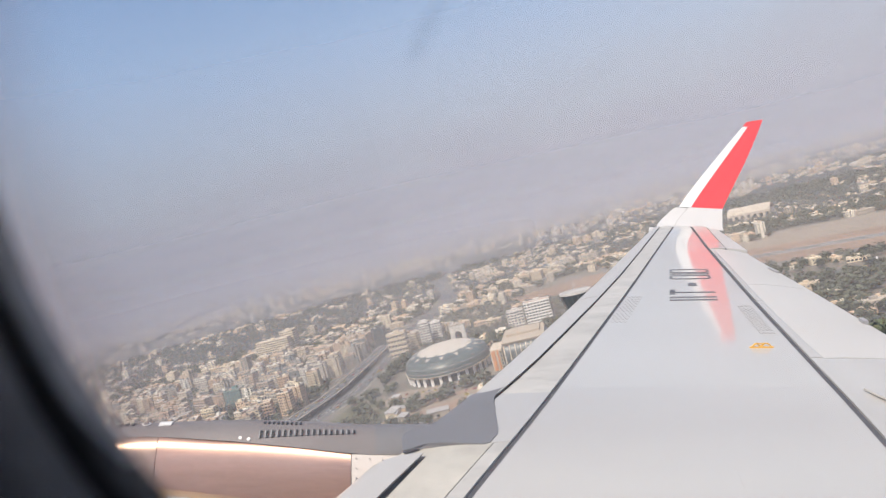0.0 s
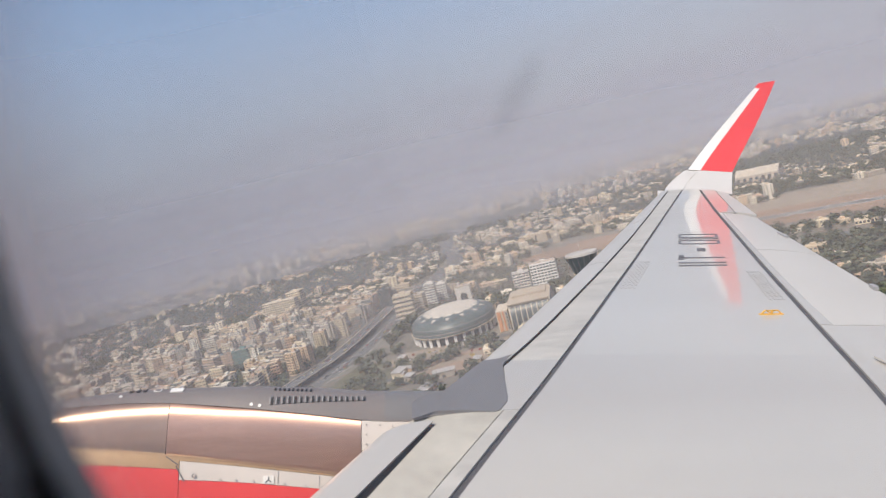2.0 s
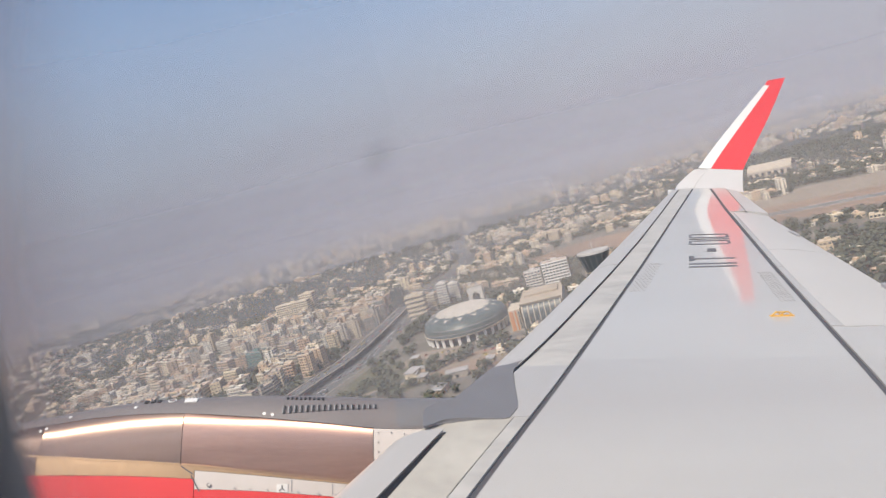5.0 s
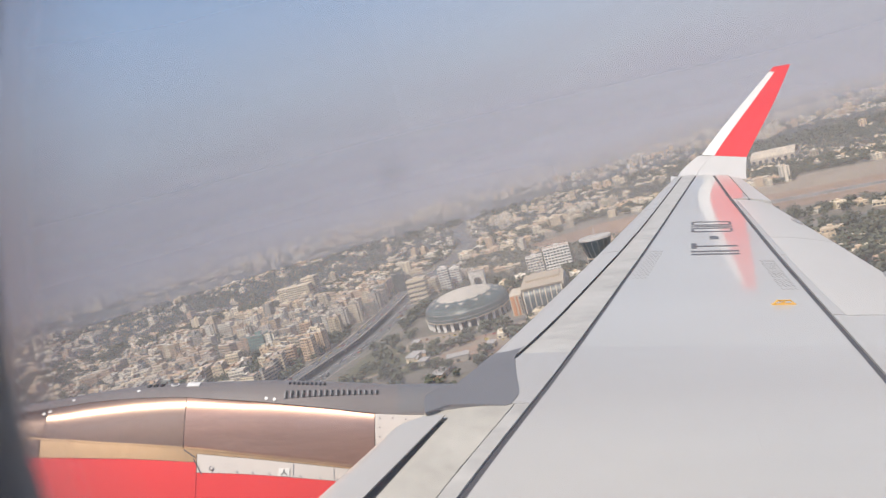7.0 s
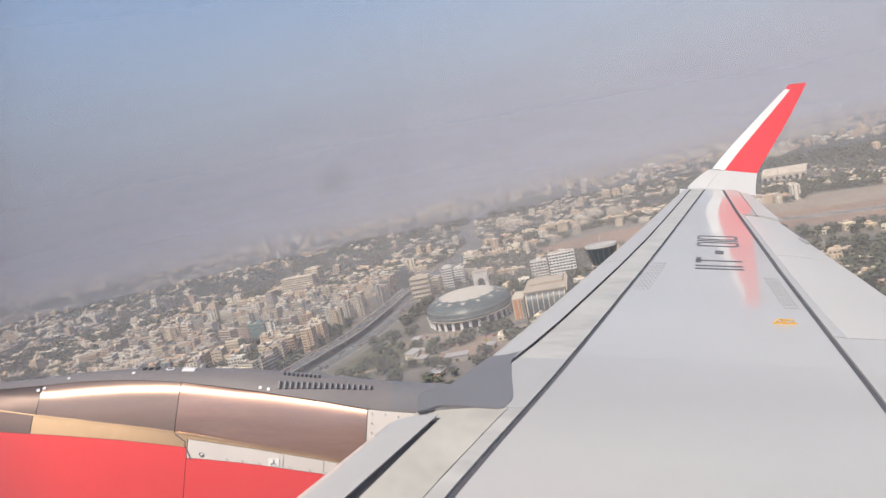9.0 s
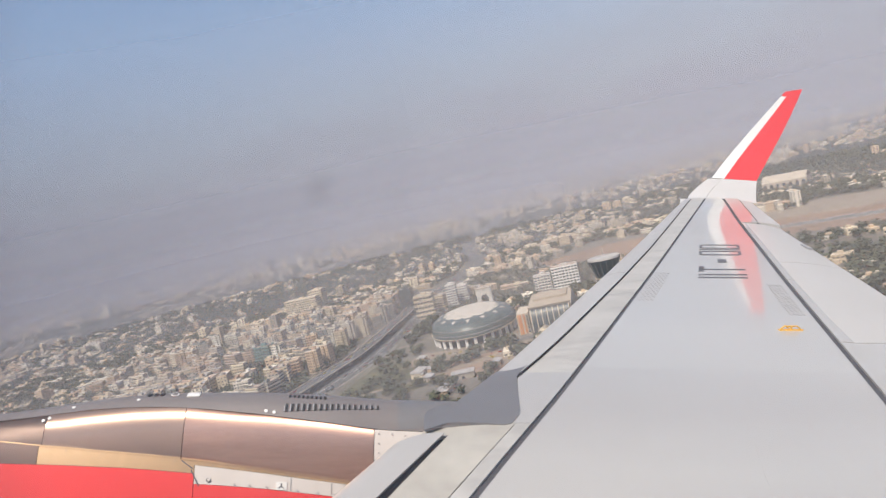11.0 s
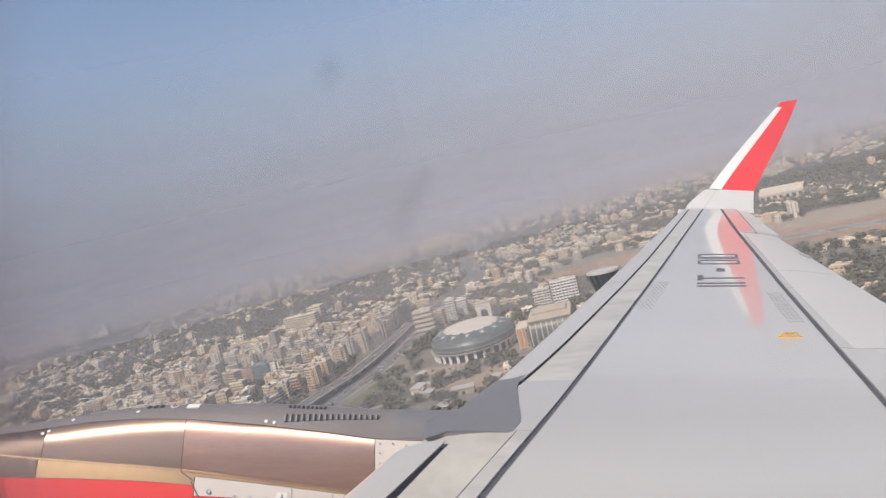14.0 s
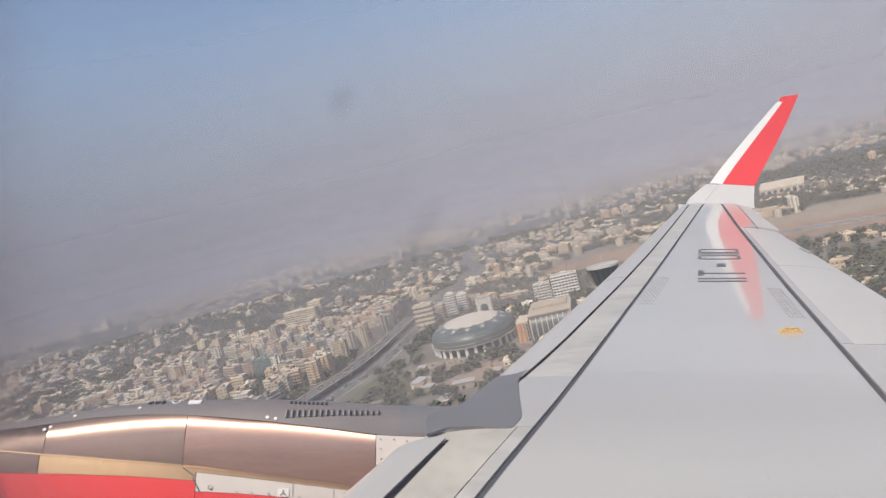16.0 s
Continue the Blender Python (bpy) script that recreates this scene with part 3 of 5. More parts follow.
def cowl(x0, x1, s0, s1, out=0.0, nx=10, na=10, thick=0.02):
    f0 = s0 if callable(s0) else (lambda x: s0)
    f1 = s1 if callable(s1) else (lambda x: s1)
    bm = bmesh.new()
    rows = [[], []]
    for layer, o in enumerate((out, out - thick)):
        for i in range(nx + 1):
            x = x0 + (x1 - x0) * i / nx
            rows[layer].append([bm.verts.new(nac(x, f0(x) + (f1(x) - f0(x)) * j / na, o)) for j in range(na + 1)])
        for i in range(nx):
            for j in range(na):
                r = rows[layer]
                bm.faces.new((r[i][j], r[i + 1][j], r[i + 1][j + 1], r[i][j + 1]))
    a, b = rows
    rim = [(i, 0) for i in range(nx)] + [(nx, j) for j in range(na)] + [(i, na) for i in range(nx, 0, -1)] + [(0, j) for j in range(na, 0, -1)]
    for k in range(len(rim)):
        (i, j), (p, q) = rim[k], rim[(k + 1) % len(rim)]
        bm.faces.new((a[i][j], a[p][q], b[p][q], b[i][j]))
    bmesh.ops.recalc_face_normals(bm, faces=bm.faces[:])
    return bm


def line(*pts):
    return lambda x: float(np.interp(x, *zip(*pts)))


crown_line = line((-4.1, 0.10), (-2.44, 0.12), (-1.95, 0.13), (-1.32, 0.165), (-0.92, 0.205), (-0.72, 0.225), (-0.17, 0.272), (0.15, 0.28))
metal_line = line((-3.6, 0.05), (-2.44, 0.27), (-2.15, 0.335), (-1.73, 0.415), (-1.3, 0.468), (-0.72, 0.545), (-0.31, 0.595), (0.0, 0.63))
red_line = line((-3.6, 0.27), (-2.41, 0.42), (-1.82, 0.495), (-1.24, 0.555))
strip_line = line((-1.28, 0.50), (-0.72, 0.57), (-0.3, 0.62), (0, 0.66))
panel_line = line((-1.21, 0.615), (-0.88, 0.64), (-0.3, 0.70), (0, 0.73))
engine = part("engine", cowl(-3.95, 0.9, -3.85, 2.55, -0.025, 14, 60), COWLTOP, airliner, "turbofan engine with a bare metal and red cowl", True)
e = 0.0015
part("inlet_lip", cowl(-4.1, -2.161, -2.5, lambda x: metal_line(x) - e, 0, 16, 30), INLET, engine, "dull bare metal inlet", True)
part("fan_cowl", cowl(-2.157, -1.312, 0.0, lambda x: metal_line(x) - e, 0, 8, 24), COWL, engine, "brushed bare metal fan cowl", True)


def reverser(u, v):
    """The reverser cowl, its upper edge rounded in under the dark top panel towards the tail."""
    x = -1.308 + 1.136 * u
    top = crown_line(x) - 0.006
    d = (metal_line(x) - e - top) * v ** 1.6
    # sunk by amounts that fit the glint to the camera's view
    k = float(np.interp(x, [-1.31, -1.15, -1.0, -0.17], [0.0, 0.006, 0.011, 0.0135]))
    return nac(x, top + d, k * (0.4 - math.exp(-d / 0.05)))


part("reverser_cowl", grid(reverser, 14, 30, (0, 0.004, -0.02)), COWLAFT, engine, "brushed bare metal reverser cowl", True)
part("top_panel", cowl(-3.4, 0.2, -1.6, crown_line, 0.004, 24, 40), COWLTOP, engine, "dark grey upper cowl panel", True)
part("bright_edge", cowl(-3.2, -1.31, lambda x: metal_line(x) - 0.004, lambda x: metal_line(x) + 0.004, 0.004, 12, 1), BEIGE, engine, "", True)
part("bright_edge", cowl(-1.3, -0.2, lambda x: metal_line(x) - 0.004, lambda x: metal_line(x) + 0.005, 0.004, 12, 1), BEIGE, engine, "", True)
part("sealed_strip", cowl(-3.6, -2.18, lambda x: metal_line(x) + e, lambda x: red_line(x) - 0.001, -0.002, 8, 4), COWL, engine, "brown metal end of the seal strip", True)
part("sealed_strip", cowl(-2.174, -1.229, lambda x: metal_line(x) + e, lambda x: red_line(x) - 0.001, -0.002, 12, 4), BEIGE, engine, "golden beige seal strip", True)
part("sealed_strip", cowl(-1.29, -0.1, lambda x: metal_line(x) + e, lambda x: strip_line(x) - 0.001, -0.002, 10, 3), BEIGE, engine, "golden beige seal strip", True)
part("riveted_panel", cowl(-1.225, 0.1, lambda x: strip_line(x) + 0.001, lambda x: panel_line(x) - 0.001, -0.002, 10, 3), PANEL, engine, "pale riveted lower panel", True)
part("red_cowl", cowl(-3.6, -1.229, lambda x: red_line(x) + 0.001, 2.4, 0, 12, 40), RED, engine, "red painted lower cowl", True)
part("red_cowl", cowl(-1.225, 0.2, lambda x: panel_line(x) + 0.001, 2.4, 0, 10, 40), RED, engine, "red painted lower cowl", True)
part("aft_panel", cowl(-0.168, 0.6, lambda x: crown_line(x) + 0.002, 0.9, 0.0, 6, 12), PANEL, engine, "pale aft panel with rivets", True)
for i in range(17):
    x = -0.715 + i * 0.0347
    part("vent_slot", cowl(x, x + 0.0145, 0.14 - 0.0018 * i, 0.19 - 0.0031 * i, 0.010, 1, 3), BLACK, engine)
    # paler lip puts the lit side of each slot into colour
    part("louvre_lip", cowl(x - 0.007, x - 0.001, 0.145 - 0.0018 * i, 0.192 - 0.0031 * i, 0.014, 1, 3), INKFAINT, engine)
for i in range(9):
    x = -0.705 + i * 0.027
    part("vent_slot", cowl(x, x + 0.013, 0.055, 0.078, 0.010, 1, 2), BLACK, engine)
part("notch_gap", cowl(-1.305, -1.235, lambda x: 0.475 + (x + 1.305) * 0.7, lambda x: 0.482 + (x + 1.305) * 0.7, 0.004, 4, 1), INK, engine, "dark gap at the strip corner")
part("notch_gap", cowl(-1.245, -1.195, lambda x: 0.53 + (x + 1.245) * 1.8, lambda x: 0.542 + (x + 1.245) * 1.8, 0.004, 4, 1), INK, engine)


def dot(x, s, r, m, name):
    bm = bmesh.new()
    c = nac(x, s, 0.005)
    n = (nac(x, s, 1.0) - nac(x, s, 0.0)).normalized()
    bmesh.ops.create_cone(bm, cap_ends=True, segments=10, radius1=r, radius2=r, depth=0.004, matrix=Matrix.Translation(c) @ n.to_track_quat("Z", "Y").to_matrix().to_4x4())
    return part(name, bm, m, engine)


for x, s in ((-2.02, 0.085), (-2.18, 0.165), (-2.145, 0.155), (-1.62, 0.09), (-0.83, 0.19), (-0.78, 0.198)):
    dot(x, s, 0.0105, WHITE, "fastener_plug")
for x in (-1.58, -1.54, -1.50):
    part("vent_slot", cowl(x, x + 0.022, 0.015, 0.055, 0.010, 1, 2), BLACK, engine)
dot(-1.41, 0.045, 0.026, WHITE, "access_cap")
recess = dot(-1.41, 0.045, 0.018, COWLTOP, "cap_centre")
recess.location.z = 0.002
part("label_plate", cowl(-1.33, -1.255, 0.03, 0.08, 0.010, 2, 2), WHITE, engine, "small white label plate")
dot(-1.14, 0.593, 0.012, INK, "latch_ring"), dot(-1.137, 0.592, 0.0085, PANEL, "latch_ring")
for i, x in enumerate((-0.99, -0.9, -0.8, -0.62, -0.5, -0.4, -0.3)):
    dot(x, panel_line(x) - 0.014, 0.0045, INKFAINT, "rivet")
for i, x in enumerate((-0.14, -0.06, 0.02, -0.14, -0.14)):
    dot(x, (0.30, 0.30, 0.31, 0.36, 0.42)[i], 0.0042, INK, "rivet")
for i in range(9):
    x = -2.0 + i * 0.22
    dot(x, metal_line(x) + 0.018, 0.0028, INKFAINT, "rivet")
part("label_plate", cowl(-0.745, -0.68, 0.606, 0.652, 0.003, 2, 2), WHITE, engine, "small white label plate")
part("label_mark", cowl(-0.7155, -0.7095, 0.613, 0.630, 0.006, 1, 1), INK, engine)
part("label_mark", cowl(-0.730, -0.7125, lambda x: 0.628 - (x + 0.7125) * 0.7, lambda x: 0.634 - (x + 0.7125) * 0.7, 0.006, 2, 1), INK, engine)
part("label_mark", cowl(-0.7125, -0.695, lambda x: 0.628 + (x + 0.7125) * 0.7, lambda x: 0.634 + (x + 0.7125) * 0.7, 0.006, 2, 1), INK, engine)
for x in (-0.66, -0.42):
    part("panel_gap", cowl(x, x + 0.004, strip_line(x) + 0.004, panel_line(x) - 0.01, 0.001, 1, 2), INKFAINT, engine)

# pylon: a dark fairing from the cowl top into the leading edge
PYL = [(0.13, 4.20), (0.12, 3.97), (0.17, 4.0), (0.25, 4.062), (0.39, 4.065), (0.605, 4.03), (0.69, 4.19), (0.732, 4.59), (0.758, 4.79), (0.83, 4.945), (0.868, 4.988), (0.74, 4.897), (0.635, 4.865), (0.555, 4.74), (0.455, 4.566), (0.35, 4.395), (0.30, 4.32), (0.2, 4.29)]
for _ in range(1):
    PYL = [((1 - f) * a[0] + f * b[0], (1 - f) * a[1] + f * b[1]) for a, b in zip(PYL, PYL[1:] + PYL[:1]) for f in (0.13, 0.87)]
part("pylon", prism(PYL, lambda x, y: wz(x, y) - 0.010, lambda x, y: wz(x, y) + 0.004), PYLON, airliner, "blue grey engine pylon fairing")
part("pylon_skirt", cowl(-0.026, 0.62, -0.7, lambda x: min(0.26, crown_line(x)) + 0.004, 0.0055, 8, 24), PYLON, airliner, "blue grey fairing round the pylon foot", True)

# cabin side wall with its window, seen at the edge of the view
def ring(rx, rz, y, n=48):
    out = []
    for i in range(n):
        a = 2 * math.pi * i / n
        c, s = math.cos(a), math.sin(a)
        k = 1.0 if c <= 0 else (abs(c) ** 3 + abs(s) ** 3) ** (-1 / 3)
        out.append(Vector((WX + rx * c * k * (1.06 if c > 0 else 1.0), y, WZC + rz * s * k)))
    return out


def rings(*loops):
    bm = bmesh.new()
    vs = [[bm.verts.new(p) for p in lp] for lp in loops]
    for a, b in zip(vs, vs[1:]):
        for i in range(len(a)):
            j = (i + 1) % len(a)
            bm.faces.new((a[i], a[j], b[j], b[i]))
    bmesh.ops.recalc_face_normals(bm, faces=bm.faces[:])
    return bm


WX, WZC = 0.028, 0.0
cabin = part("cabin_wall", rings(ring(0.44, 0.48, 0.14), ring(0.20, 0.27, 0.14), ring(0.165, 0.23, 0.155), ring(0.151, 0.211, 0.175), ring(0.150, 0.210, 0.185), ring(0.20, 0.26, 0.20), ring(0.24, 0.30, 0.25), ring(0.44, 0.48, 0.235), ring(0.44, 0.48, 0.14)), CABIN, airliner, "dark cabin side wall round the window", True)
part("window_lip", rings(ring(0.1559, 0.2145, 0.169), ring(0.1519, 0.2095, 0.174), ring(0.1509, 0.2085, 0.186), ring(0.20, 0.26, 0.199), ring(0.215, 0.275, 0.199), ring(0.1559, 0.2145, 0.169)), SEALRING, cabin, "black inner lip of the window", True)
part("window_seal", rings(ring(0.21, 0.26, 0.205), ring(0.196, 0.246, 0.205), ring(0.196, 0.246, 0.22), ring(0.21, 0.26, 0.22), ring(0.21, 0.26, 0.205)), SEALRING, cabin, "black rubber window seal")
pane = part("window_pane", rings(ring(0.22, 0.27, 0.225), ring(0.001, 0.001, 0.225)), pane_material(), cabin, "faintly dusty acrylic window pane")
pane.visible_shadow = False
smear = mat("grey grime on the pane", (0.10, 0.10, 0.11), 0.9, vary=0.3, scale=200, fine=600)
sn = smear.node_tree.nodes
thin, blend = sn.new("ShaderNodeBsdfTransparent"), sn.new("ShaderNodeMixShader")
blend.inputs[0].default_value = 0.085
smear.node_tree.links.new(thin.outputs[0], blend.inputs[1])
smear.node_tree.links.new(sn["Principled BSDF"].outputs[0], blend.inputs[2])
smear.node_tree.links.new(blend.outputs[0], sn["Material Output"].inputs[0])
for x, z, w, h, lean in ((0.0, -0.027, 0.003, 0.011, 0.5), (-0.024, 0.012, 0.0035, 0.0045, 0.2)):
    bm = bmesh.new()
    bm.faces.new([bm.verts.new((x + w * math.cos(k * 0.4189) * (1 + 0.25 * math.sin(3 * k)) + lean * h * math.sin(k * 0.4189), 0.222, z + h * math.sin(k * 0.4189))) for k in range(15)])
    part("smudge", bm, smear, pane, "faint grey smudge").visible_shadow = False


def tube(stations, n=64, hole=(0.36, 0.40)):
    """A round hull along x through (x, radius, height of the axis), open where the window is."""
    bm = bmesh.new()
    loops = []
    for x, r, zc in stations:
        loops.append([bm.verts.new((x, -1.72 + r * math.cos(2 * math.pi * k / n), zc + r * math.sin(2 * math.pi * k / n))) for k in range(n)])
    for a, b in zip(loops, loops[1:]):
        for k in range(n):
            q = (a[k], a[(k + 1) % n], b[(k + 1) % n], b[k])
            c = sum((v.co for v in q), Vector()) / 4
            if c.y > -0.5 and ((c.x - WX) / hole[0]) ** 2 + ((c.z - WZC) / hole[1]) ** 2 < 1:
                continue
            bm.faces.new(q)
    bm.faces.new(loops[0]), bm.faces.new(loops[-1])
    bmesh.ops.recalc_face_normals(bm, faces=bm.faces[:])
    return bm


mid = [-1.0 + 0.09 * i for i in range(24)]
part("fuselage_skin", tube([(-15.5, 0.1, -0.9), (-15.2, 0.6, -0.8), (-14.2, 1.2, -0.6), (-12.5, 1.75, -0.35), (-10.8, 1.975, -0.25), (-5, 1.975, -0.25)] + [(x, 1.975, -0.25) for x in mid] + [(5, 1.975, -0.25), (11, 1.975, -0.25), (15, 1.6, 0.1), (19, 0.8, 0.7), (21, 0.25, 1.0)]), WHITE, airliner, "white outer fuselage skin", True)
part("cabin_lining", tube([(-4, 1.86, -0.25), (-2, 1.86, -0.25)] + [(x, 1.86, -0.25) for x in mid] + [(2, 1.86, -0.25), (4, 1.86, -0.25)]), CABIN, airliner, "dark cabin lining behind the window", True)
WINS = [0.53 * k for k in range(-14, 20) if abs(k) > 1]
for x in WINS:
    bm = bmesh.new()
    bmesh.ops.create_cone(bm, cap_ends=True, segments=14, radius1=1, radius2=1, depth=0.02, matrix=Matrix.Translation((x + 0.03, 0.243, -0.02)) @ Matrix.Rotation(math.pi / 2, 4, "X") @ Matrix.Diagonal((0.125, 0.175, 1, 1)))
    part("cabin_window", bm, DARKGLASS, airliner)

# ---- ground and air ----
AX = Vector((0.811, -0.585, 0)).normalized()      # the runway's line
NX = Vector((0.585, 0.811, 0)).normalized()       # away from the viewer, across the runway
R0 = Vector((187, 1128, 0))


def field(a, b, z=0.0):
    return R0 + AX * a + NX * b + Vector((0, 0, z))


def to_field(x, y):
    d = Vector((x, y, 0)) - R0
    return d.dot(AX), d.dot(NX)


def flat(name, pts, material, z, label, kind="structure", category="", thick=0.03):
    bm = prism([(p[0], p[1]) for p in pts], z - thick, z)
    ob = part(name, bm, material)
    return tagged(ob, label=label, kind=kind, category=category)


bm = grid(lambda u, v: (-6500 + 13000 * u, -3000 + 8200 * v, 0), 40, 30)
tagged(part("ground", bm, GROUND), label="dusty brown grey city ground", kind="structure")

# haze, imitated by tinted translucent shells further and further away
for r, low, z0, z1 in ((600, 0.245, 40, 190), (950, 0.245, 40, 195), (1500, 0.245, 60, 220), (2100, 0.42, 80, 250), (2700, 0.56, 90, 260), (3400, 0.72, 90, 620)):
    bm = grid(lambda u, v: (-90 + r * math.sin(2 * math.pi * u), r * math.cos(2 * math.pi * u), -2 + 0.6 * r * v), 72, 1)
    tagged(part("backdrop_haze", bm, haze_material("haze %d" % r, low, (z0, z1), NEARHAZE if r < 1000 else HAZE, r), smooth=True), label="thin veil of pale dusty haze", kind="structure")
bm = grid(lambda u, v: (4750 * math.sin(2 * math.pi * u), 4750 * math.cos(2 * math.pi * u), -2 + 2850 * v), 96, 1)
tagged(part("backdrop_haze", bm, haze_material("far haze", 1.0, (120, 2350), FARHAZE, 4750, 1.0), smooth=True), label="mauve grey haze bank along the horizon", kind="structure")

# roads and airfield
HWY = [(-470, 330), (-365, 545), (-258, 754), (-217, 849), (-166, 1037), (-115, 1226), (-62, 1360), (-32, 1500), (-26, 1808), (90, 2300), (260, 3000)]


def ribbon(pts, w, z, thick=0.05, off=0.0):
    bm = bmesh.new()
    vs = []
    for i, p in enumerate(pts):
        a, b = Vector(pts[max(i - 1, 0)]), Vector(pts[min(i + 1, len(pts) - 1)])
        n = Vector((-(b - a).y, (b - a).x)).normalized()
        c = Vector(p) + n * off
        vs.append([bm.verts.new((*(c + n * s * w / 2), zz)) for s, zz in ((-1, z), (1, z), (1, z - thick), (-1, z - thick))])
    for a, b in zip(vs, vs[1:]):
        for k in range(4):
            bm.faces.new((a[k], a[(k + 1) % 4], b[(k + 1) % 4], b[k]))
    bmesh.ops.recalc_face_normals(bm, faces=bm.faces[:])
    return bm


def smooth_line(pts, n=6):
    out = []
    for i in range(len(pts) - 1):
        p0, p1, p2, p3 = (Vector(pts[min(max(k, 0), len(pts) - 1)]) for k in (i - 1, i, i + 1, i + 2))
        for j in range(n):
            t = j / n
            out.append(tuple(0.5 * (2 * p1 + (p2 - p0) * t + (2 * p0 - 5 * p1 + 4 * p2 - p3) * t * t + (3 * p1 - p0 - 3 * p2 + p3) * t ** 3)))
    return out + [tuple(pts[-1])]


HWYS = smooth_line(HWY)
tagged(part("road", ribbon(HWYS, 34, 0.10), ASPHALT), label="wide grey expressway through the city", kind="structure")
flyover = empty("flyover", label="long pale concrete flyover deck along the expressway", category="bridge")
part("deck", ribbon(HWYS[4:26], 17, 6.6, 1.2, 13), ASPHALT, flyover, "grey road deck")
for o in (4.2, 21.8):
    part("parapet", ribbon(HWYS[4:26], 0.8, 7.6, 1.1, o), CONCRETE, flyover, "pale concrete parapet")
for i in range(5, 26, 2):
    x, y = HWYS[i]
    a, b = Vector(HWYS[i - 1]), Vector(HWYS[min(i + 1, len(HWYS) - 1)])
    n = Vector((-(b - a).y, (b - a).x)).normalized()
    part("pier", boxes((x + n.x * 13 - 1.2, x + n.x * 13 + 1.2, y + n.y * 13 - 1.2, y + n.y * 13 + 1.2, 0, 5.4), bevel=0.2), CONCRETE, flyover)
for o in (-3.0, -20):
    tagged(part("road_marking", ribbon(HWYS[:34], 0.35, 0.16, 0.05, o), PAINTLINE), label="white painted lane line on the expressway", kind="structure")
CROSS = smooth_line([(-1500, 1650), (-900, 1560), (-420, 1500), (-118, 1400), (60, 1330), (200, 1420), (430, 1500)])
tagged(part("road", ribbon(CROSS, 22, 0.14), ASPHALT), label="grey cross street beside the airfield", kind="structure")

tagged(flat("airfield_grass", [field(-175, 10), field(-130, -40), field(0, -75), field(1700, -75), field(1700, 150), field(80, 150), field(-90, 100)], FIELD, 0.10, "dry brown airfield grass"))
tagged(flat("sandy_apron", [field(20, 75), field(1700, 70), field(1700, 225), field(240, 225), field(110, 150)], SAND, 0.16, "pale sandy taxiway shoulder"))
tagged(flat("runway", [field(0, -15), field(1700, -15), field(1700, 15), field(0, 15)], ASPHALT, 0.22, "dark grey asphalt runway with white markings"))
for b in (-13.5, 13.5, 0):
    if b:
        flat("runway_line", [field(4, b - 0.7), field(1700, b - 0.7), field(1700, b + 0.7), field(4, b + 0.7)], PAINTLINE, 0.27, "white runway edge line")
for k in range(24):
    flat("runway_line", [field(60 + k * 60, -0.7), field(95 + k * 60, -0.7), field(95 + k * 60, 0.7), field(60 + k * 60, 0.7)], PAINTLINE, 0.27, "white runway centre dash")
for a0, a1 in ((2, 6), (434, 440)):
    flat("runway_line", [field(a0, -12.5), field(a1, -12.5), field(a1, 12.5), field(a0, 12.5)], PAINTLINE, 0.27, "white runway threshold bar")
for k in range(8):
    b = -11.6 + 3.1 * k
    flat("runway_line", [field(448, b), field(486, b), field(486, b + 1.7), field(448, b + 1.7)], PAINTLINE, 0.27, "white runway threshold stripe")
flat("apron", [field(300, -520), field(1300, -520), field(1300, -100), field(300, -100)], APRON, 0.12, "dusty khaki airside ground beside the runway")
for pts in ([field(300, -215), field(1300, -180), field(1300, -160), field(300, -195)], [field(430, -330), field(640, -330), field(640, -225), field(430, -225)], [field(520, -520), field(545, -520), field(600, -190), field(575, -190)]):
    flat("taxiway", pts, ASPHALT, 0.17, "worn grey asphalt taxiway")
flat("bare_soil", [field(380, -96), field(1500, -96), field(1500, -30), field(380, -30)], SOIL, 0.15, "patch of bare red soil beside the runway")
flat("forecourt_road", [(-330, 640), (-318, 652), (-60, 705), (90, 600), (80, 592), (-62, 690)], SAND, 0.13, "pale sandy service road before the terminal")
flat("lawn", [(-250, 690), (-180, 640), (-90, 690), (-150, 745), (-215, 770)], LAWN, 0.11, "dull green lawn beside the expressway")
flat("bare_soil", [(-150, 640), (-70, 620), (-50, 660), (-75, 705), (-140, 715)], SOIL, 0.12, "bare red building ground")


flat("car_park", [(-100, 655), (-20, 640), (10, 700), (-60, 722)], SAND, 0.14, "dusty sandy car park before the terminal")
flat("car_park", [(30, 610), (110, 585), (140, 640), (70, 668)], SAND, 0.14, "dusty sandy car park beside the tower")
flat("car_park", [(-190, 730), (-135, 715), (-110, 750), (-165, 775)], SAND, 0.15, "dusty sandy car park beside the expressway")
for pts in ([(-250, 640), (-90, 742), (20, 720), (20, 712), (-90, 732), (-246, 632)], [(-20, 560), (-12, 560), (60, 700), (52, 702)], [(20, 740), (160, 690), (240, 600), (234, 594), (155, 682), (20, 730)]):
    flat("service_road", pts, ASPHALT, 0.18, "narrow grey service road before the terminal")


# ---- city ----
rng = random.Random(7)


def near_line(x, y, pts, d):
    for (ax, ay), (bx, by) in zip(pts, pts[1:]):
        vx, vy = bx - ax, by - ay
        t = max(0, min(1, ((x - ax) * vx + (y - ay) * vy) / (vx * vx + vy * vy)))
        if (x - ax - t * vx) ** 2 + (y - ay - t * vy) ** 2 < d * d:
            return True
    return False


FOOT = [(612, 1455, 58), (-102, 810, 70), (-28, 765, 50), (4, 588, 20), (112, 742, 54), (190, 722, 24), (58, 720, 16), (36, 946, 24), (8, 965, 18), (-72, 959, 14), (-151, 990, 18)]
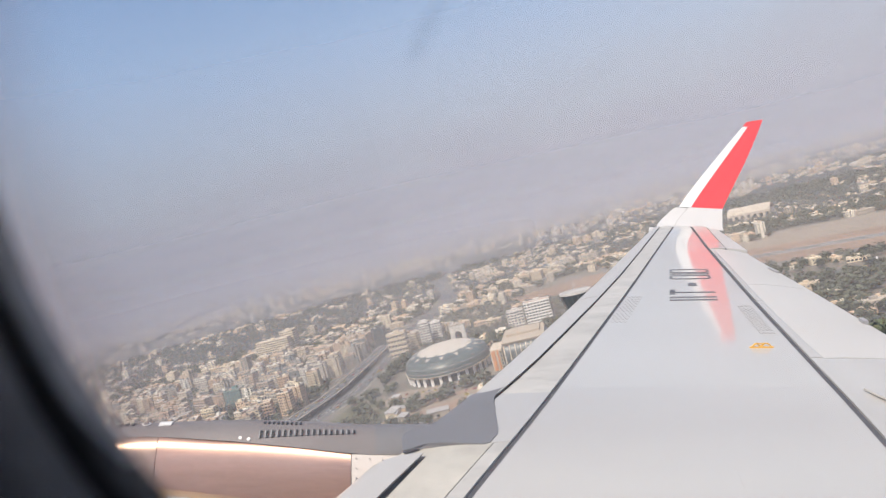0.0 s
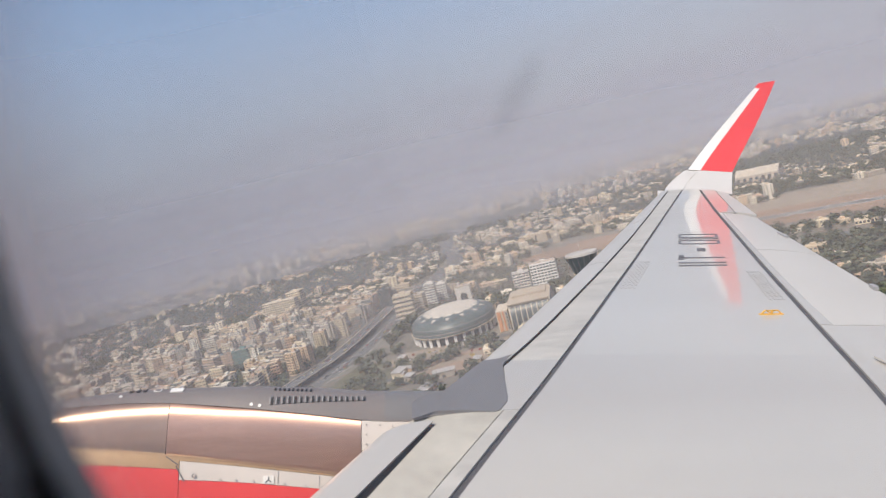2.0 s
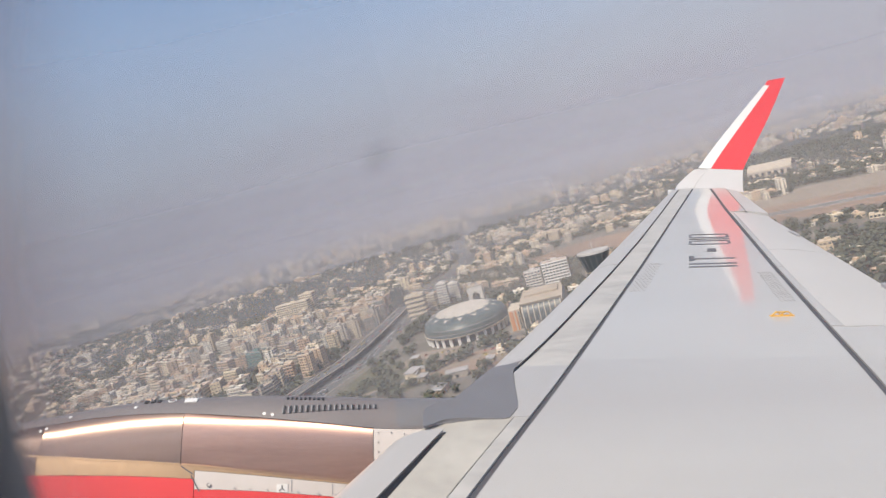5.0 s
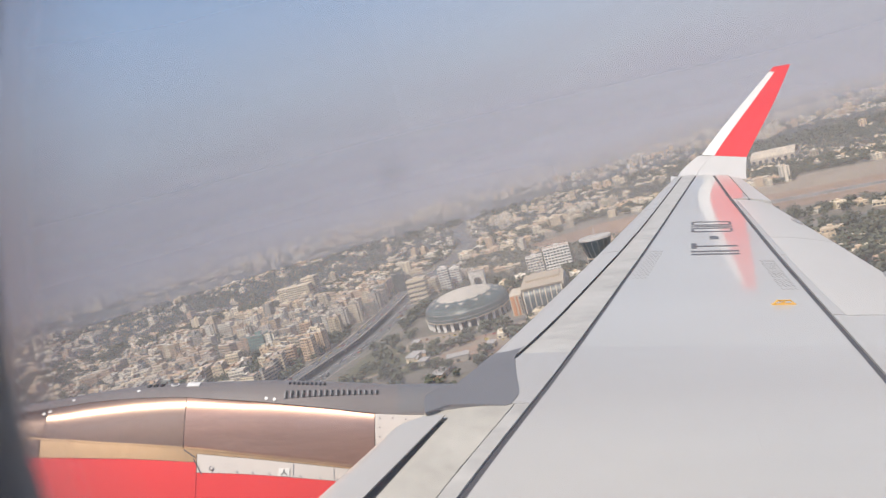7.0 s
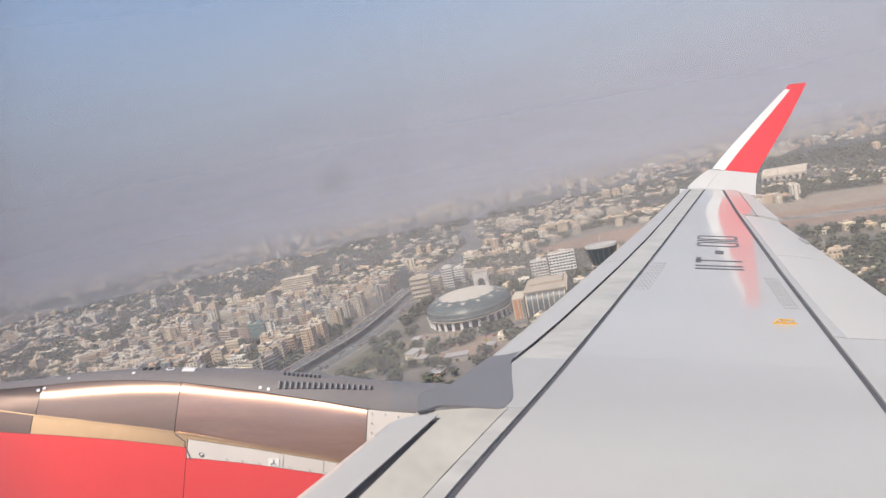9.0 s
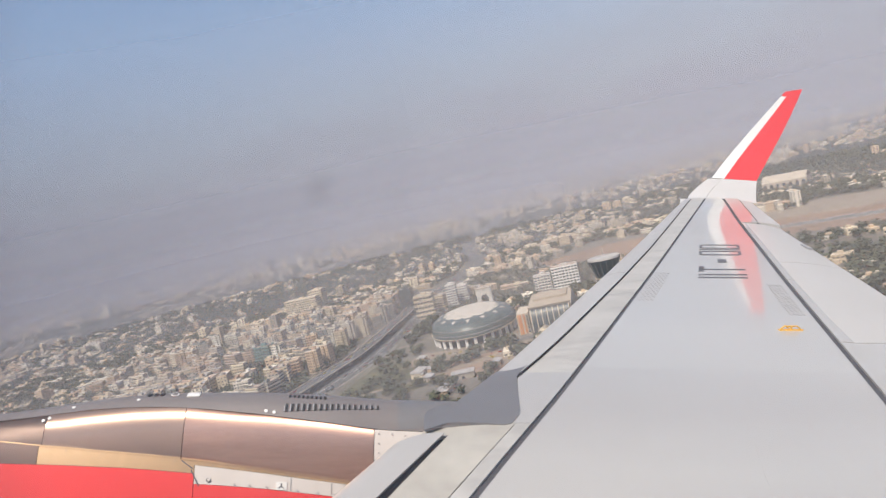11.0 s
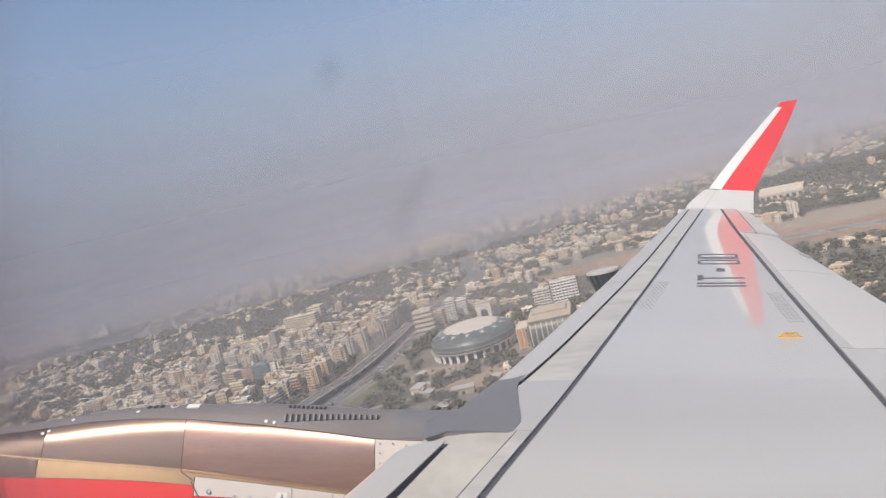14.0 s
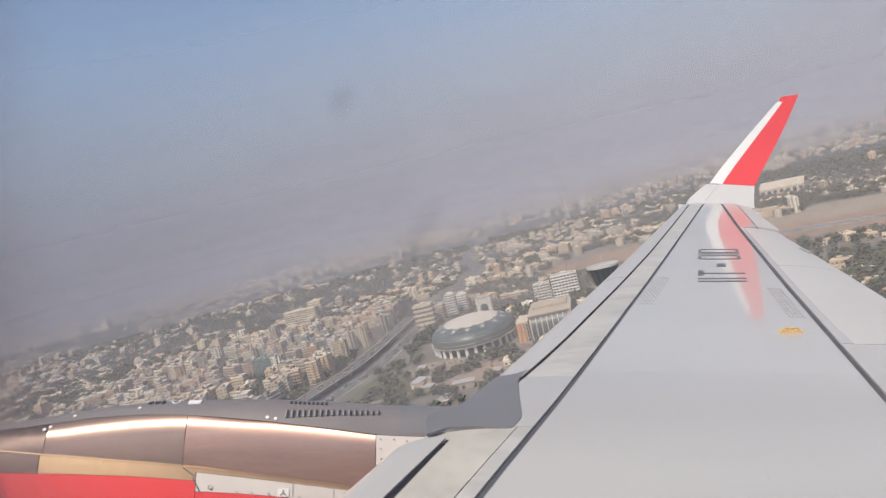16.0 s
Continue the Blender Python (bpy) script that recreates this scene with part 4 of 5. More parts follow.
CANOPIES = [[(-10, 545), (20, 512), (50, 490), (72, 496)], [(70, 520), (100, 556), (132, 608), (160, 650)]]


def zone(x, y):
    """open, air, green or town."""
    a, b = to_field(x, y)
    if -150 < a < 1750 and -85 < b < 160 or a > 230 and (-118 < b < 235 or -216 < b < -168):
        return "air"
    if near_line(x, y, HWY, 36 if y < 1250 else 25) or near_line(x, y, CROSS, 20):
        return "open"
    if any((x - fx) ** 2 + (y - fy) ** 2 < r * r for fx, fy, r in FOOT):
        return "open"
    if any(near_line(x, y, q, 20) for q in CANOPIES):
        return "open"
    if a > 230 and -530 < b <= -118:
        return "green"
    if x > -150 and y < 1010 and b < -60 and x > -60 - (y - 640) * 0.6:
        return "green"
    if a > -300 and -200 < b < -60:
        return "green"
    if a > 100 and 235 < b < 345:
        return "green"
    if y < 860 and x > -184 - (846 - y) * 0.47:
        return "park"
    v = noise.noise(Vector((x * 0.0016, y * 0.0016, 3.1))) + 0.5 * noise.noise(Vector((x * 0.005, y * 0.005, 9.0)))
    if v > 0.42:
        return "green"
    return "town"


def tall(x, y):
    return noise.noise(Vector((x * 0.0022, y * 0.0022, 21.0))) + 0.4 * noise.noise(Vector((x * 0.01, y * 0.01, 5.0)))


# near blocks: built once in several kinds, then repeated
def block(w, d, h, style, name="apartment_block"):
    root = empty(name, label="", category="building")
    bm = bmesh.new()
    box(bm, -w / 2, w / 2, -d / 2, d / 2, 0, h)
    if style in (1, 3):
        box(bm, -w * 0.22, w * 0.22, -d / 2 - 2.2, -d / 2 + 0.01, 0, h - 1.0)
    if style == 2:
        box(bm, w / 2 - 0.01, w / 2 + w * 0.35, -d * 0.3, d * 0.45, 0, h * 0.72)
    part("body", bm, WALL, root)
    bm = bmesh.new()
    box(bm, -w / 2 + 0.35, w / 2 - 0.35, -d / 2 + 0.35, d / 2 - 0.35, h - 0.02, h + 0.12)
    part("roof", bm, ROOF, root)
    bm = bmesh.new()
    t = 0.35
    for it in ((-w / 2, w / 2, -d / 2, -d / 2 + t), (-w / 2, w / 2, d / 2 - t, d / 2), (-w / 2, -w / 2 + t, -d / 2 + t, d / 2 - t), (w / 2 - t, w / 2, -d / 2 + t, d / 2 - t)):
        box(bm, *it, h - 0.01, h + 1.0)
    part("parapet", bm, WALL, root)
    sx, sy = (w * 0.12, d * 0.1) if style % 2 else (-w * 0.2, 0)
    part("stair_head", boxes((sx - 2.2, sx + 2.2, sy - 2, sy + 2, h, h + 3.0)), WALL, root)
    if style != 3:
        bm = bmesh.new()
        for k in range(2):
            bmesh.ops.create_cone(bm, cap_ends=True, segments=10, radius1=0.9, radius2=0.8, depth=1.8, matrix=Matrix.Translation((-w * 0.25 + k * 2.2, -d * 0.2, h + 1.0)))
        part("water_tank", bm, TANK, root)
    floors = max(2, int(h / 3.1))
    bm = bmesh.new()
    for f in range(floors):
        z = 0.9 + f * h / floors
        n = max(2, int(w / 3.4))
        for i in range(n):
            x = -w / 2 + (i + 0.5) * w / n
            ww = 1.7 if style != 0 else 2.3
            yf = -d / 2 - (2.2 if style in (1, 3) and abs(x) < w * 0.2 else 0)
            box(bm, x - ww / 2, x + ww / 2, yf - 0.03, yf + 0.12, z, z + 1.6)
            box(bm, x - ww / 2, x + ww / 2, d / 2 - 0.12, d / 2 + 0.03, z, z + 1.6)
        n = max(2, int(d / 3.6))
        for i in range(n):
            y = -d / 2 + (i + 0.5) * d / n
            box(bm, -w / 2 - 0.03, -w / 2 + 0.12, y - 0.8, y + 0.8, z, z + 1.5)
            if style != 2:
                box(bm, w / 2 - 0.12, w / 2 + 0.03, y - 0.8, y + 0.8, z, z + 1.5)
        if style in (0, 2, 4):
            part("storey_ledge", boxes((-w / 2 - 0.7, w / 2 + 0.7, -d / 2 - 0.9, -d / 2 + 0.02, z - 0.75, z - 0.45)), WALL, root)
    tagged(part("glazing", bm, PANE, root), kind="stuff")
    return root


KINDS = [(12, 10, 10, 0), (15, 11, 16, 1), (12, 12, 19, 2), (20, 11, 13, 3), (11, 9, 8, 4), (17, 13, 21, 0), (14, 12, 25, 1), (25, 12, 15, 2), (10, 10, 13, 3), (18, 10, 18, 4), (13, 12, 10, 1), (22, 12, 23, 0)]
WORDS = ["low", "five-storey", "seven-storey", "long", "small", "eight-storey", "tall", "long L-shaped", "narrow", "seven-storey", "low", "tall wide"]
protos = []
for k, w in zip(KINDS, WORDS):
    b = block(*k)
    tagged(b, label="weathered %s concrete apartment block with dark window rows" % w, group="city blocks")
    protos.append(b)

town, trees, near_blocks = [], [], []
y = 430.0
used = set()
while y < 4500:
    cell = 21.5 if y < 1900 else (31 if y < 3000 else 44)
    half = 0.82 * y + 160
    x = -half
    while x < half:
        px, py = x + rng.uniform(-8, 8), y + rng.uniform(-8, 8)
        zn = zone(px, py)
        r = rng.random()
        if zn == "town":
            if r < (0.55 if py < 1250 else 0.46):
                t = tall(px, py)
                near = -640 < px < -60 and py < 1230
                (near_blocks if near and len(near_blocks) < 290 else town).append((px, py, t, rng.random(), rng.random(), rng.random()))
                if rng.random() < 0.7:
                    trees.append((px + cell * 0.5, py + cell * 0.45, rng.uniform(4, 7.5)))
            else:
                for _ in range(3 if py < 1250 else 4):
                    trees.append((px + rng.uniform(-10, 10), py + rng.uniform(-10, 10), rng.uniform(5, 8.5)))
        elif zn == "park":
            if r < (0.62 if px < -130 else 0.36):
                for _ in range(3):
                    trees.append((px + rng.uniform(-9, 9), py + rng.uniform(-9, 9), rng.uniform(4, 7.5)))
        elif zn == "green":
            for _ in range(3 if y < 1010 else (5 if y < 1900 else 4)):
                qx, qy = px + rng.uniform(-14, 14), py + rng.uniform(-14, 14)
                if zone(qx, qy) == "green":
                    trees.append((qx, qy, rng.uniform(4.5, 9)))
            if r < 0.22:
                town.append((px, py, -0.9, rng.random(), rng.random(), rng.random()))
        x += cell
    y += cell
STREET = -0.30
free = list(protos)
for px, py, t, a, b, c in near_blocks:
    want = 8 + 20 * max(0, min(1, 0.45 + t)) * (0.6 + 0.6 * a)
    i = min(range(len(KINDS)), key=lambda k: abs(KINDS[k][2] - want) + 6 * abs(((k * 0.37 + b) % 1.0) - 0.5))
    m = pose(px, py, 0, 0, 0, math.degrees(STREET) + (90 if c > 0.6 else 0) + (b - 0.5) * 44)
    if protos[i] in free:
        free.remove(protos[i])
        protos[i].matrix_world = m
    else:
        copy_thing(protos[i], m)
for b in free:
    b.matrix_world = pose(-700 - 40 * free.index(b), 900, 0, 0, 0, -17)


def far_town(items, name, label):
    """All the remaining buildings, joined: walls with roof kerbs and stair heads, and their rows of windows."""
    V, Fc, PV, PF = [], [], [], []

    def cub(V, Fc, c, s, cx, cy, x0, x1, y0, y1, z0, z1, bottom=False):
        o = len(V)
        for xx, yy, zz in ((x0, y0, z0), (x1, y0, z0), (x1, y1, z0), (x0, y1, z0), (x0, y0, z1), (x1, y0, z1), (x1, y1, z1), (x0, y1, z1)):
            V.append((cx + c * xx - s * yy, cy + s * xx + c * yy, zz))
        Fc.extend([(o + 4, o + 5, o + 6, o + 7), (o, o + 1, o + 5, o + 4), (o + 1, o + 2, o + 6, o + 5), (o + 2, o + 3, o + 7, o + 6), (o + 3, o, o + 4, o + 7)])

    for px, py, t, a, b, c0 in items:
        ang = STREET + (math.pi / 2 if c0 > 0.6 else 0) + (b - 0.5) * 0.9
        c, s = math.cos(ang), math.sin(ang)
        h = 4.5 + (15 if py < 1250 else 10) * max(0.05, min(1.3, 0.45 + t)) * (0.5 + 0.9 * a) + (14 if c0 > 0.95 else 0)
        if py > 2300:
            h = 9 + 16 * a + (14 if c0 > 0.95 else 0)
        if py > 3200:
            h = 10 + 14 * a + (16 * (0.5 + b) if c0 > 0.94 else 0)
        if t < -0.8:
            h = 4 + 6 * a
        w, d = 10 + 12 * b + (9 if c0 < 0.2 else 0), 8.5 + 6 * a
        cub(V, Fc, c, s, px, py, -w / 2, w / 2, -d / 2, d / 2, 0, h)
        cub(V, Fc, c, s, px, py, -w * 0.2, w * 0.05, -2, 2, h, h + 2.6)
        if c0 > 0.45:
            cub(V, Fc, c, s, px, py, w / 2, w / 2 + 5 + 5 * b, -d * 0.4, d * 0.3, 0, h * (0.55 + 0.3 * a))
        if py < 2600:
            n = max(1, int(h / 3.2))
            cols = max(2, int(w / (4.2 if py < 1500 else 6.5)))
            for f in range(n):
                z = 1.0 + f * h / n
                for k in range(cols):
                    x = -w / 2 + (k + 0.5) * w / cols
                    q = w / cols * 0.30
                    for yy in (-d / 2 - 0.06,):
                        o = len(PV)
                        for xx, zz in ((x - q, z), (x + q, z), (x + q, z + 1.7), (x - q, z + 1.7)):
                            PV.append((px + c * xx - s * yy, py + s * xx + c * yy, zz))
                        PF.append((o, o + 1, o + 2, o + 3))
                for xx in (-w / 2 - 0.06, w / 2 + 0.06):
                    for k in range(2):
                        y0 = -d / 2 + (k + 0.5) * d / 2
                        o = len(PV)
                        for yy, zz in ((y0 - 1.3, z), (y0 + 1.3, z), (y0 + 1.3, z + 1.7), (y0 - 1.3, z + 1.7)):
                            PV.append((px + c * xx - s * yy, py + s * xx + c * yy, zz))
                        PF.append((o, o + 1, o + 2, o + 3))
    me = bpy.data.meshes.new(name)
    me.from_pydata(V, [], Fc)
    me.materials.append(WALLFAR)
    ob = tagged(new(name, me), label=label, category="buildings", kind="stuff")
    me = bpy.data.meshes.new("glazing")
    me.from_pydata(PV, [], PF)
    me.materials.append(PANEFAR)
    w = tagged(new("glazing", me), kind="stuff")
    w.parent = ob
    return ob


far_town(town, "far_city", "dense pale concrete city blocks fading into haze")


# trees: trunk, limbs and a crown of leaf tufts
def crown_mesh(seed, tufts, R=1.0):
    r = random.Random(seed)
    V, Fc = [], []
    lobes = [(Vector((r.uniform(-0.55, 0.55), r.uniform(-0.55, 0.55), r.uniform(0.75, 1.5))), r.uniform(0.38, 0.62)) for _ in range(8)]
    for i in range(tufts):
        c, rad = r.choice(lobes)
        d = Vector((r.gauss(0, 1), r.gauss(0, 1), r.gauss(0.25, 1))).normalized()
        p = c + d * rad * r.uniform(0.55, 1.05)
        n = (d + Vector((r.uniform(-0.6, 0.6), r.uniform(-0.6, 0.6), r.uniform(-0.3, 0.8)))).normalized()
        u = n.orthogonal().normalized()
        v = n.cross(u)
        s = r.uniform(0.10, 0.2)
        o = len(V)
        V.extend(tuple((p + q) * R) for q in (u * s, v * s * 0.8 + n * 0.03, -u * s, -v * s * 0.8 + n * 0.03))
        Fc.append((o, o + 1, o + 2, o + 3))
    return V, Fc


def tree(seed):
    root = empty("tree", label="dusty green street tree with a broad crown", category="tree", group="city trees")
    bm = bmesh.new()
    bmesh.ops.create_cone(bm, cap_ends=True, segments=7, radius1=0.09, radius2=0.05, depth=0.9, matrix=Matrix.Translation((0, 0, 0.45)))
    r = random.Random(seed)
    for k in range(4):
        a = k * 1.6 + r.random()
        d = Vector((math.cos(a), math.sin(a), 1.3)).normalized()
        bmesh.ops.create_cone(bm, cap_ends=False, segments=5, radius1=0.04, radius2=0.015, depth=0.7, matrix=Matrix.Translation(Vector((0, 0, 0.75)) + d * 0.32) @ d.to_track_quat("Z", "Y").to_matrix().to_4x4())
    part("trunk", bm, BARK, root)
    V, Fc = crown_mesh(seed, 420)
    me = bpy.data.meshes.new("crown")
    me.from_pydata(V, [], Fc)
    me.materials.append(LEAF)
    new("crown", me).parent = root
    return root


kinds = [tree(s) for s in (11, 12, 13, 14, 15)]
trees.sort(key=lambda q: q[1] + 0.35 * abs(q[0]))
made = 0
for i, (x, y, s) in enumerate(trees[:280]):
    m = pose(x, y, 0, 0, 0, rng.uniform(0, 360)) @ Matrix.Scale(s, 4)
    if i < len(kinds):
        kinds[i].matrix_world = m
    else:
        t = copy_thing(kinds[i % len(kinds)], m)
        t.scale = (s, s, s * rng.uniform(0.8, 1.05))
V, Fc = [], []
lows = [crown_mesh(30 + k, 34, 1.0) for k in range(4)]
for i, (x, y, s) in enumerate(trees[280:]):
    if y > 3400 and i % 2:
        continue
    v, f = lows[i % 4]
    k = 1.0 if y < 1500 else 1.25
    ang = rng.uniform(0, 6.28)
    c, sn = math.cos(ang) * s, math.sin(ang) * s
    o = len(V)
    V.extend((x + k * (c * a - sn * b), y + k * (sn * a + c * b), 0.75 * s * z * k) for a, b, z in v)
    Fc.extend(tuple(o + q for q in face) for face in f)
# broad leaves: each tuft of the far crowns is widened
V = np.array(V)
Fi = np.array(Fc)
cen = V[Fi].mean(axis=1)
V[Fi.reshape(-1)] = (cen[:, None, :] + (V[Fi] - cen[:, None, :]) * 2.3).reshape(-1, 3)
me = bpy.data.meshes.new("far_trees")
me.from_pydata(V.tolist(), [], Fi.tolist())
me.materials.append(LEAFFAR)
tagged(new("far_trees", me), label="dusty green trees between the far city blocks", category="trees", kind="stuff")

# ---- landmarks ----
def control_tower():
    t = empty("control_tower", pose(4, 588, 0, 0, 0, -8), label="tall beige control tower with a flared dark glass cab", category="tower")
    # leaning fin and main shaft
    part("fin", prism([(-13, -7), (-3, -9), (1, 3), (-9, 5)], 0, 2), CONCRETE, t)
    def shaft(x0, x1, y0, y1, tx0, tx1, ty0, ty1, h):
        bm = bmesh.new()
        lo = [bm.verts.new(p) for p in ((x0, y0, 0), (x1, y0, 0), (x1, y1, 0), (x0, y1, 0))]
        hi = [bm.verts.new(p) for p in ((tx0, ty0, h), (tx1, ty0, h), (tx1, ty1, h), (tx0, ty1, h))]
        bm.faces.new(hi)
        for i in range(4):
            j = (i + 1) % 4
            bm.faces.new((lo[i], lo[j], hi[j], hi[i]))
        bmesh.ops.recalc_face_normals(bm, faces=bm.faces[:])
        return bm
    part("shaft", shaft(-12, 2, -8, 4, -9, -4.5, -4, 2, 57), CONCRETE, t, "tapering beige concrete leg")
    part("shaft", shaft(1, 9, -2, 8, -5, 3, -3, 4, 58), CONCRETE, t, "tapering beige concrete leg")
    def cone(r0, r1, z0, z1, n=32):
        bm = bmesh.new()
        bmesh.ops.create_cone(bm, cap_ends=True, segments=n, radius1=r0, radius2=r1, depth=z1 - z0, matrix=Matrix.Translation((-2.5, 0, (z0 + z1) / 2)))
        return bm
    part("cab_base", cone(6.5, 9.0, 56, 66), DARKGLASS, t, "dark glass lower cab")
    part("cab_ledge", cone(9.6, 9.8, 66, 67), CONCRETE, t)
    part("cab", cone(9.0, 13.0, 67, 81.5), DARKGLASS, t, "flared dark glass cab")
    for k in range(16):
        a = k * math.pi / 8
        bm = bmesh.new()
        p, q = Vector((9.1 * math.cos(a), 9.1 * math.sin(a), 67)), Vector((13.1 * math.cos(a), 13.1 * math.sin(a), 81.5))
        d = q - p
        bmesh.ops.create_cone(bm, cap_ends=True, segments=5, radius1=0.11, radius2=0.11, depth=d.length, matrix=Matrix.Translation((p + q) / 2 + Vector((-2.5, 0, 0))) @ d.to_track_quat("Z", "Y").to_matrix().to_4x4())
        part("mullion", bm, METALROOF, t)
    part("cab_roof", cone(13.4, 13.0, 81.5, 83), METALROOF, t, "flat grey cab roof")
    part("mast", boxes((-2.8, -2.4, -0.2, 0.2, 83, 90)), METALROOF, t)
    part("annex", boxes((8, 22, -4, 6, 0, 7), (10, 20, -2, 5, 7, 8.2)), CONCRETE, t, "low concrete annex")


control_tower()


def dome_hall():
    g = empty("terminal_hall", pose(-102, 810, 0, 0, 0, -10), label="oval terminal hall with grey green glass sides and cream star roof", category="building")
    g.scale = (1, 1, 0.82)
    rx, ry = 48, 62
    def ell(z, k, n=64, dy=0):
        return [Vector((rx * k * math.cos(2 * math.pi * i / n), ry * k * math.sin(2 * math.pi * i / n) + dy, z)) for i in range(n)]
    def shell(levels, top=True):
        bm = bmesh.new()
        vs = [[bm.verts.new(p) for p in ell(z, k)] for z, k in levels]
        for a, b in zip(vs, vs[1:]):
            for i in range(64):
                j = (i + 1) % 64
                bm.faces.new((a[i], a[j], b[j], b[i]))
        if top:
            bm.faces.new(vs[-1])
        bmesh.ops.recalc_face_normals(bm, faces=bm.faces[:])
        return bm
    part("base_wall", shell([(0, 0.86), (11, 0.86)]), DARKGLASS, g, "dark recessed ground storey")
    part("eave", shell([(11, 0.86), (11, 1.0), (12.5, 1.01), (12.5, 0.99)], False), CONCRETE, g)
    part("glass_wall", shell([(12.5, 0.99), (19, 0.985), (25, 0.94), (29, 0.85)]), GREENGLASS, g, "sloping grey green glass wall", True)
    part("roof", shell([(29, 0.85), (32.5, 0.68), (34.5, 0.45), (35.2, 0.2)]), GREENGLASS, g, "low domed roof", True)
    # cream star membrane on the roof
    n = 14
    for i in range(n):
        a0, a1, am = (2 * math.pi * (i + k) / n for k in (0, 1, 0.5))
        def pt(a, k):
            z = float(np.interp(k, [0.2, 0.45, 0.68, 0.85], [35.2, 34.5, 32.5, 29.0])) + 0.35
            return Vector((rx * k * math.cos(a), ry * k * math.sin(a), z))
        bm = bmesh.new()
        vs = [bm.verts.new(p) for p in (pt(a0, 0.21), pt(a0, 0.58), pt(am, 0.84), pt(a1, 0.58), pt(a1, 0.21))]
        top = bm.faces.new(vs)
        ext = bmesh.ops.extrude_face_region(bm, geom=[top])
        for v in ext["geom"]:
            if isinstance(v, bmesh.types.BMVert):
                v.co.z += 0.3
        bmesh.ops.recalc_face_normals(bm, faces=bm.faces[:])
        part("star_ray", bm, DOMEROOF, g)
    bm = bmesh.new()
    vs = [bm.verts.new(p) for p in ell(35.9, 0.215)]
    bm.faces.new(vs)
    part("star_centre", bm, DOMEROOF, g)
    for i in range(30):
        a = 2 * math.pi * i / 30
        part("column", boxes((rx * 0.95 * math.cos(a) - 1.5, rx * 0.95 * math.cos(a) + 1.5, ry * 0.95 * math.sin(a) - 1.5, ry * 0.95 * math.sin(a) + 1.5, 0, 11.2), bevel=0.3), WHITE, g)
    for z, k in ((16, 0.992), (22, 0.972)):
        part("glazing_bar", shell([(z, k + 0.004), (z + 0.5, k + 0.003)], False), METALROOF, g)


dome_hall()


def terminal_block():
    g = empty("terminal_block", pose(-21, 760, 0, 0, 0, -14), label="terminal block with curved dark glass front and sandy roof", category="building")
    g.scale = (0.62, 0.75, 0.92)
    part("glass_front", grid(lambda u, v: (-34 + 66 * u, -40 + 14 * (1 - math.cos(v * 1.3)), 1 + 25 * math.sin(v * 1.3) / math.sin(1.3)), 14, 10, (0, 1.0, -0.3)), DARKGLASS, g, "curved dark glass front", True)
    for k in range(8):
        x = -33 + 64 * k / 7
        part("rib", grid(lambda u, v: (x - 0.7 + 1.4 * u, -40.6 + 14 * (1 - math.cos(v * 1.3)), 1.3 + 25 * math.sin(v * 1.3) / math.sin(1.3)), 1, 10, (0, 0.6, -0.2)), CONCRETE, g, "pale curved rib")
    part("side_wall", prism([(-36, -28), (33, -28), (33, 62), (-36, 62)], 0, 27.5), CONCRETE, g)
    part("roof", prism([(-37, -30), (34, -30), (34, 64), (-37, 64)], 27.6, 29), TERRACE, g, "flat sandy roof")
    part("roof_upstand", boxes((-30, 28, 8, 50, 29, 31.5)), TERRACE, g)
    part("dark_end", grid(lambda u, v: (34.4 + 7 * math.sin(v * 1.4), -36 + 100 * u, 31 * math.cos(v * 1.4) - 5), 16, 10, (-0.6, 0, -0.2)), DARKGLASS, g, "curved dark glass end wall", True)
    part("end_rim", grid(lambda u, v: (34.2 + 1.4 * u, -37 + 101 * v, 26.5 + 3.4 * math.sin(v * math.pi)), 1, 16, (0, 0, -1)), CONCRETE, g)
    part("link_wing", boxes((-58, -38, -30, 20, 0, 24), bevel=0.3), CONCRETE, g, "beige link wing")
    part("cladding", boxes((-56, -50, -31.5, -29.9, 1, 23), (-47, -44, -31.5, -29.9, 1, 23)), ORANGE, g, "terracotta cladding strips")
    for k in range(5):
        part("window", boxes((-42, -39, -30.6, -29.9, 2 + 4.2 * k, 4.6 + 4.2 * k)), DARKGLASS, g)


terminal_block()


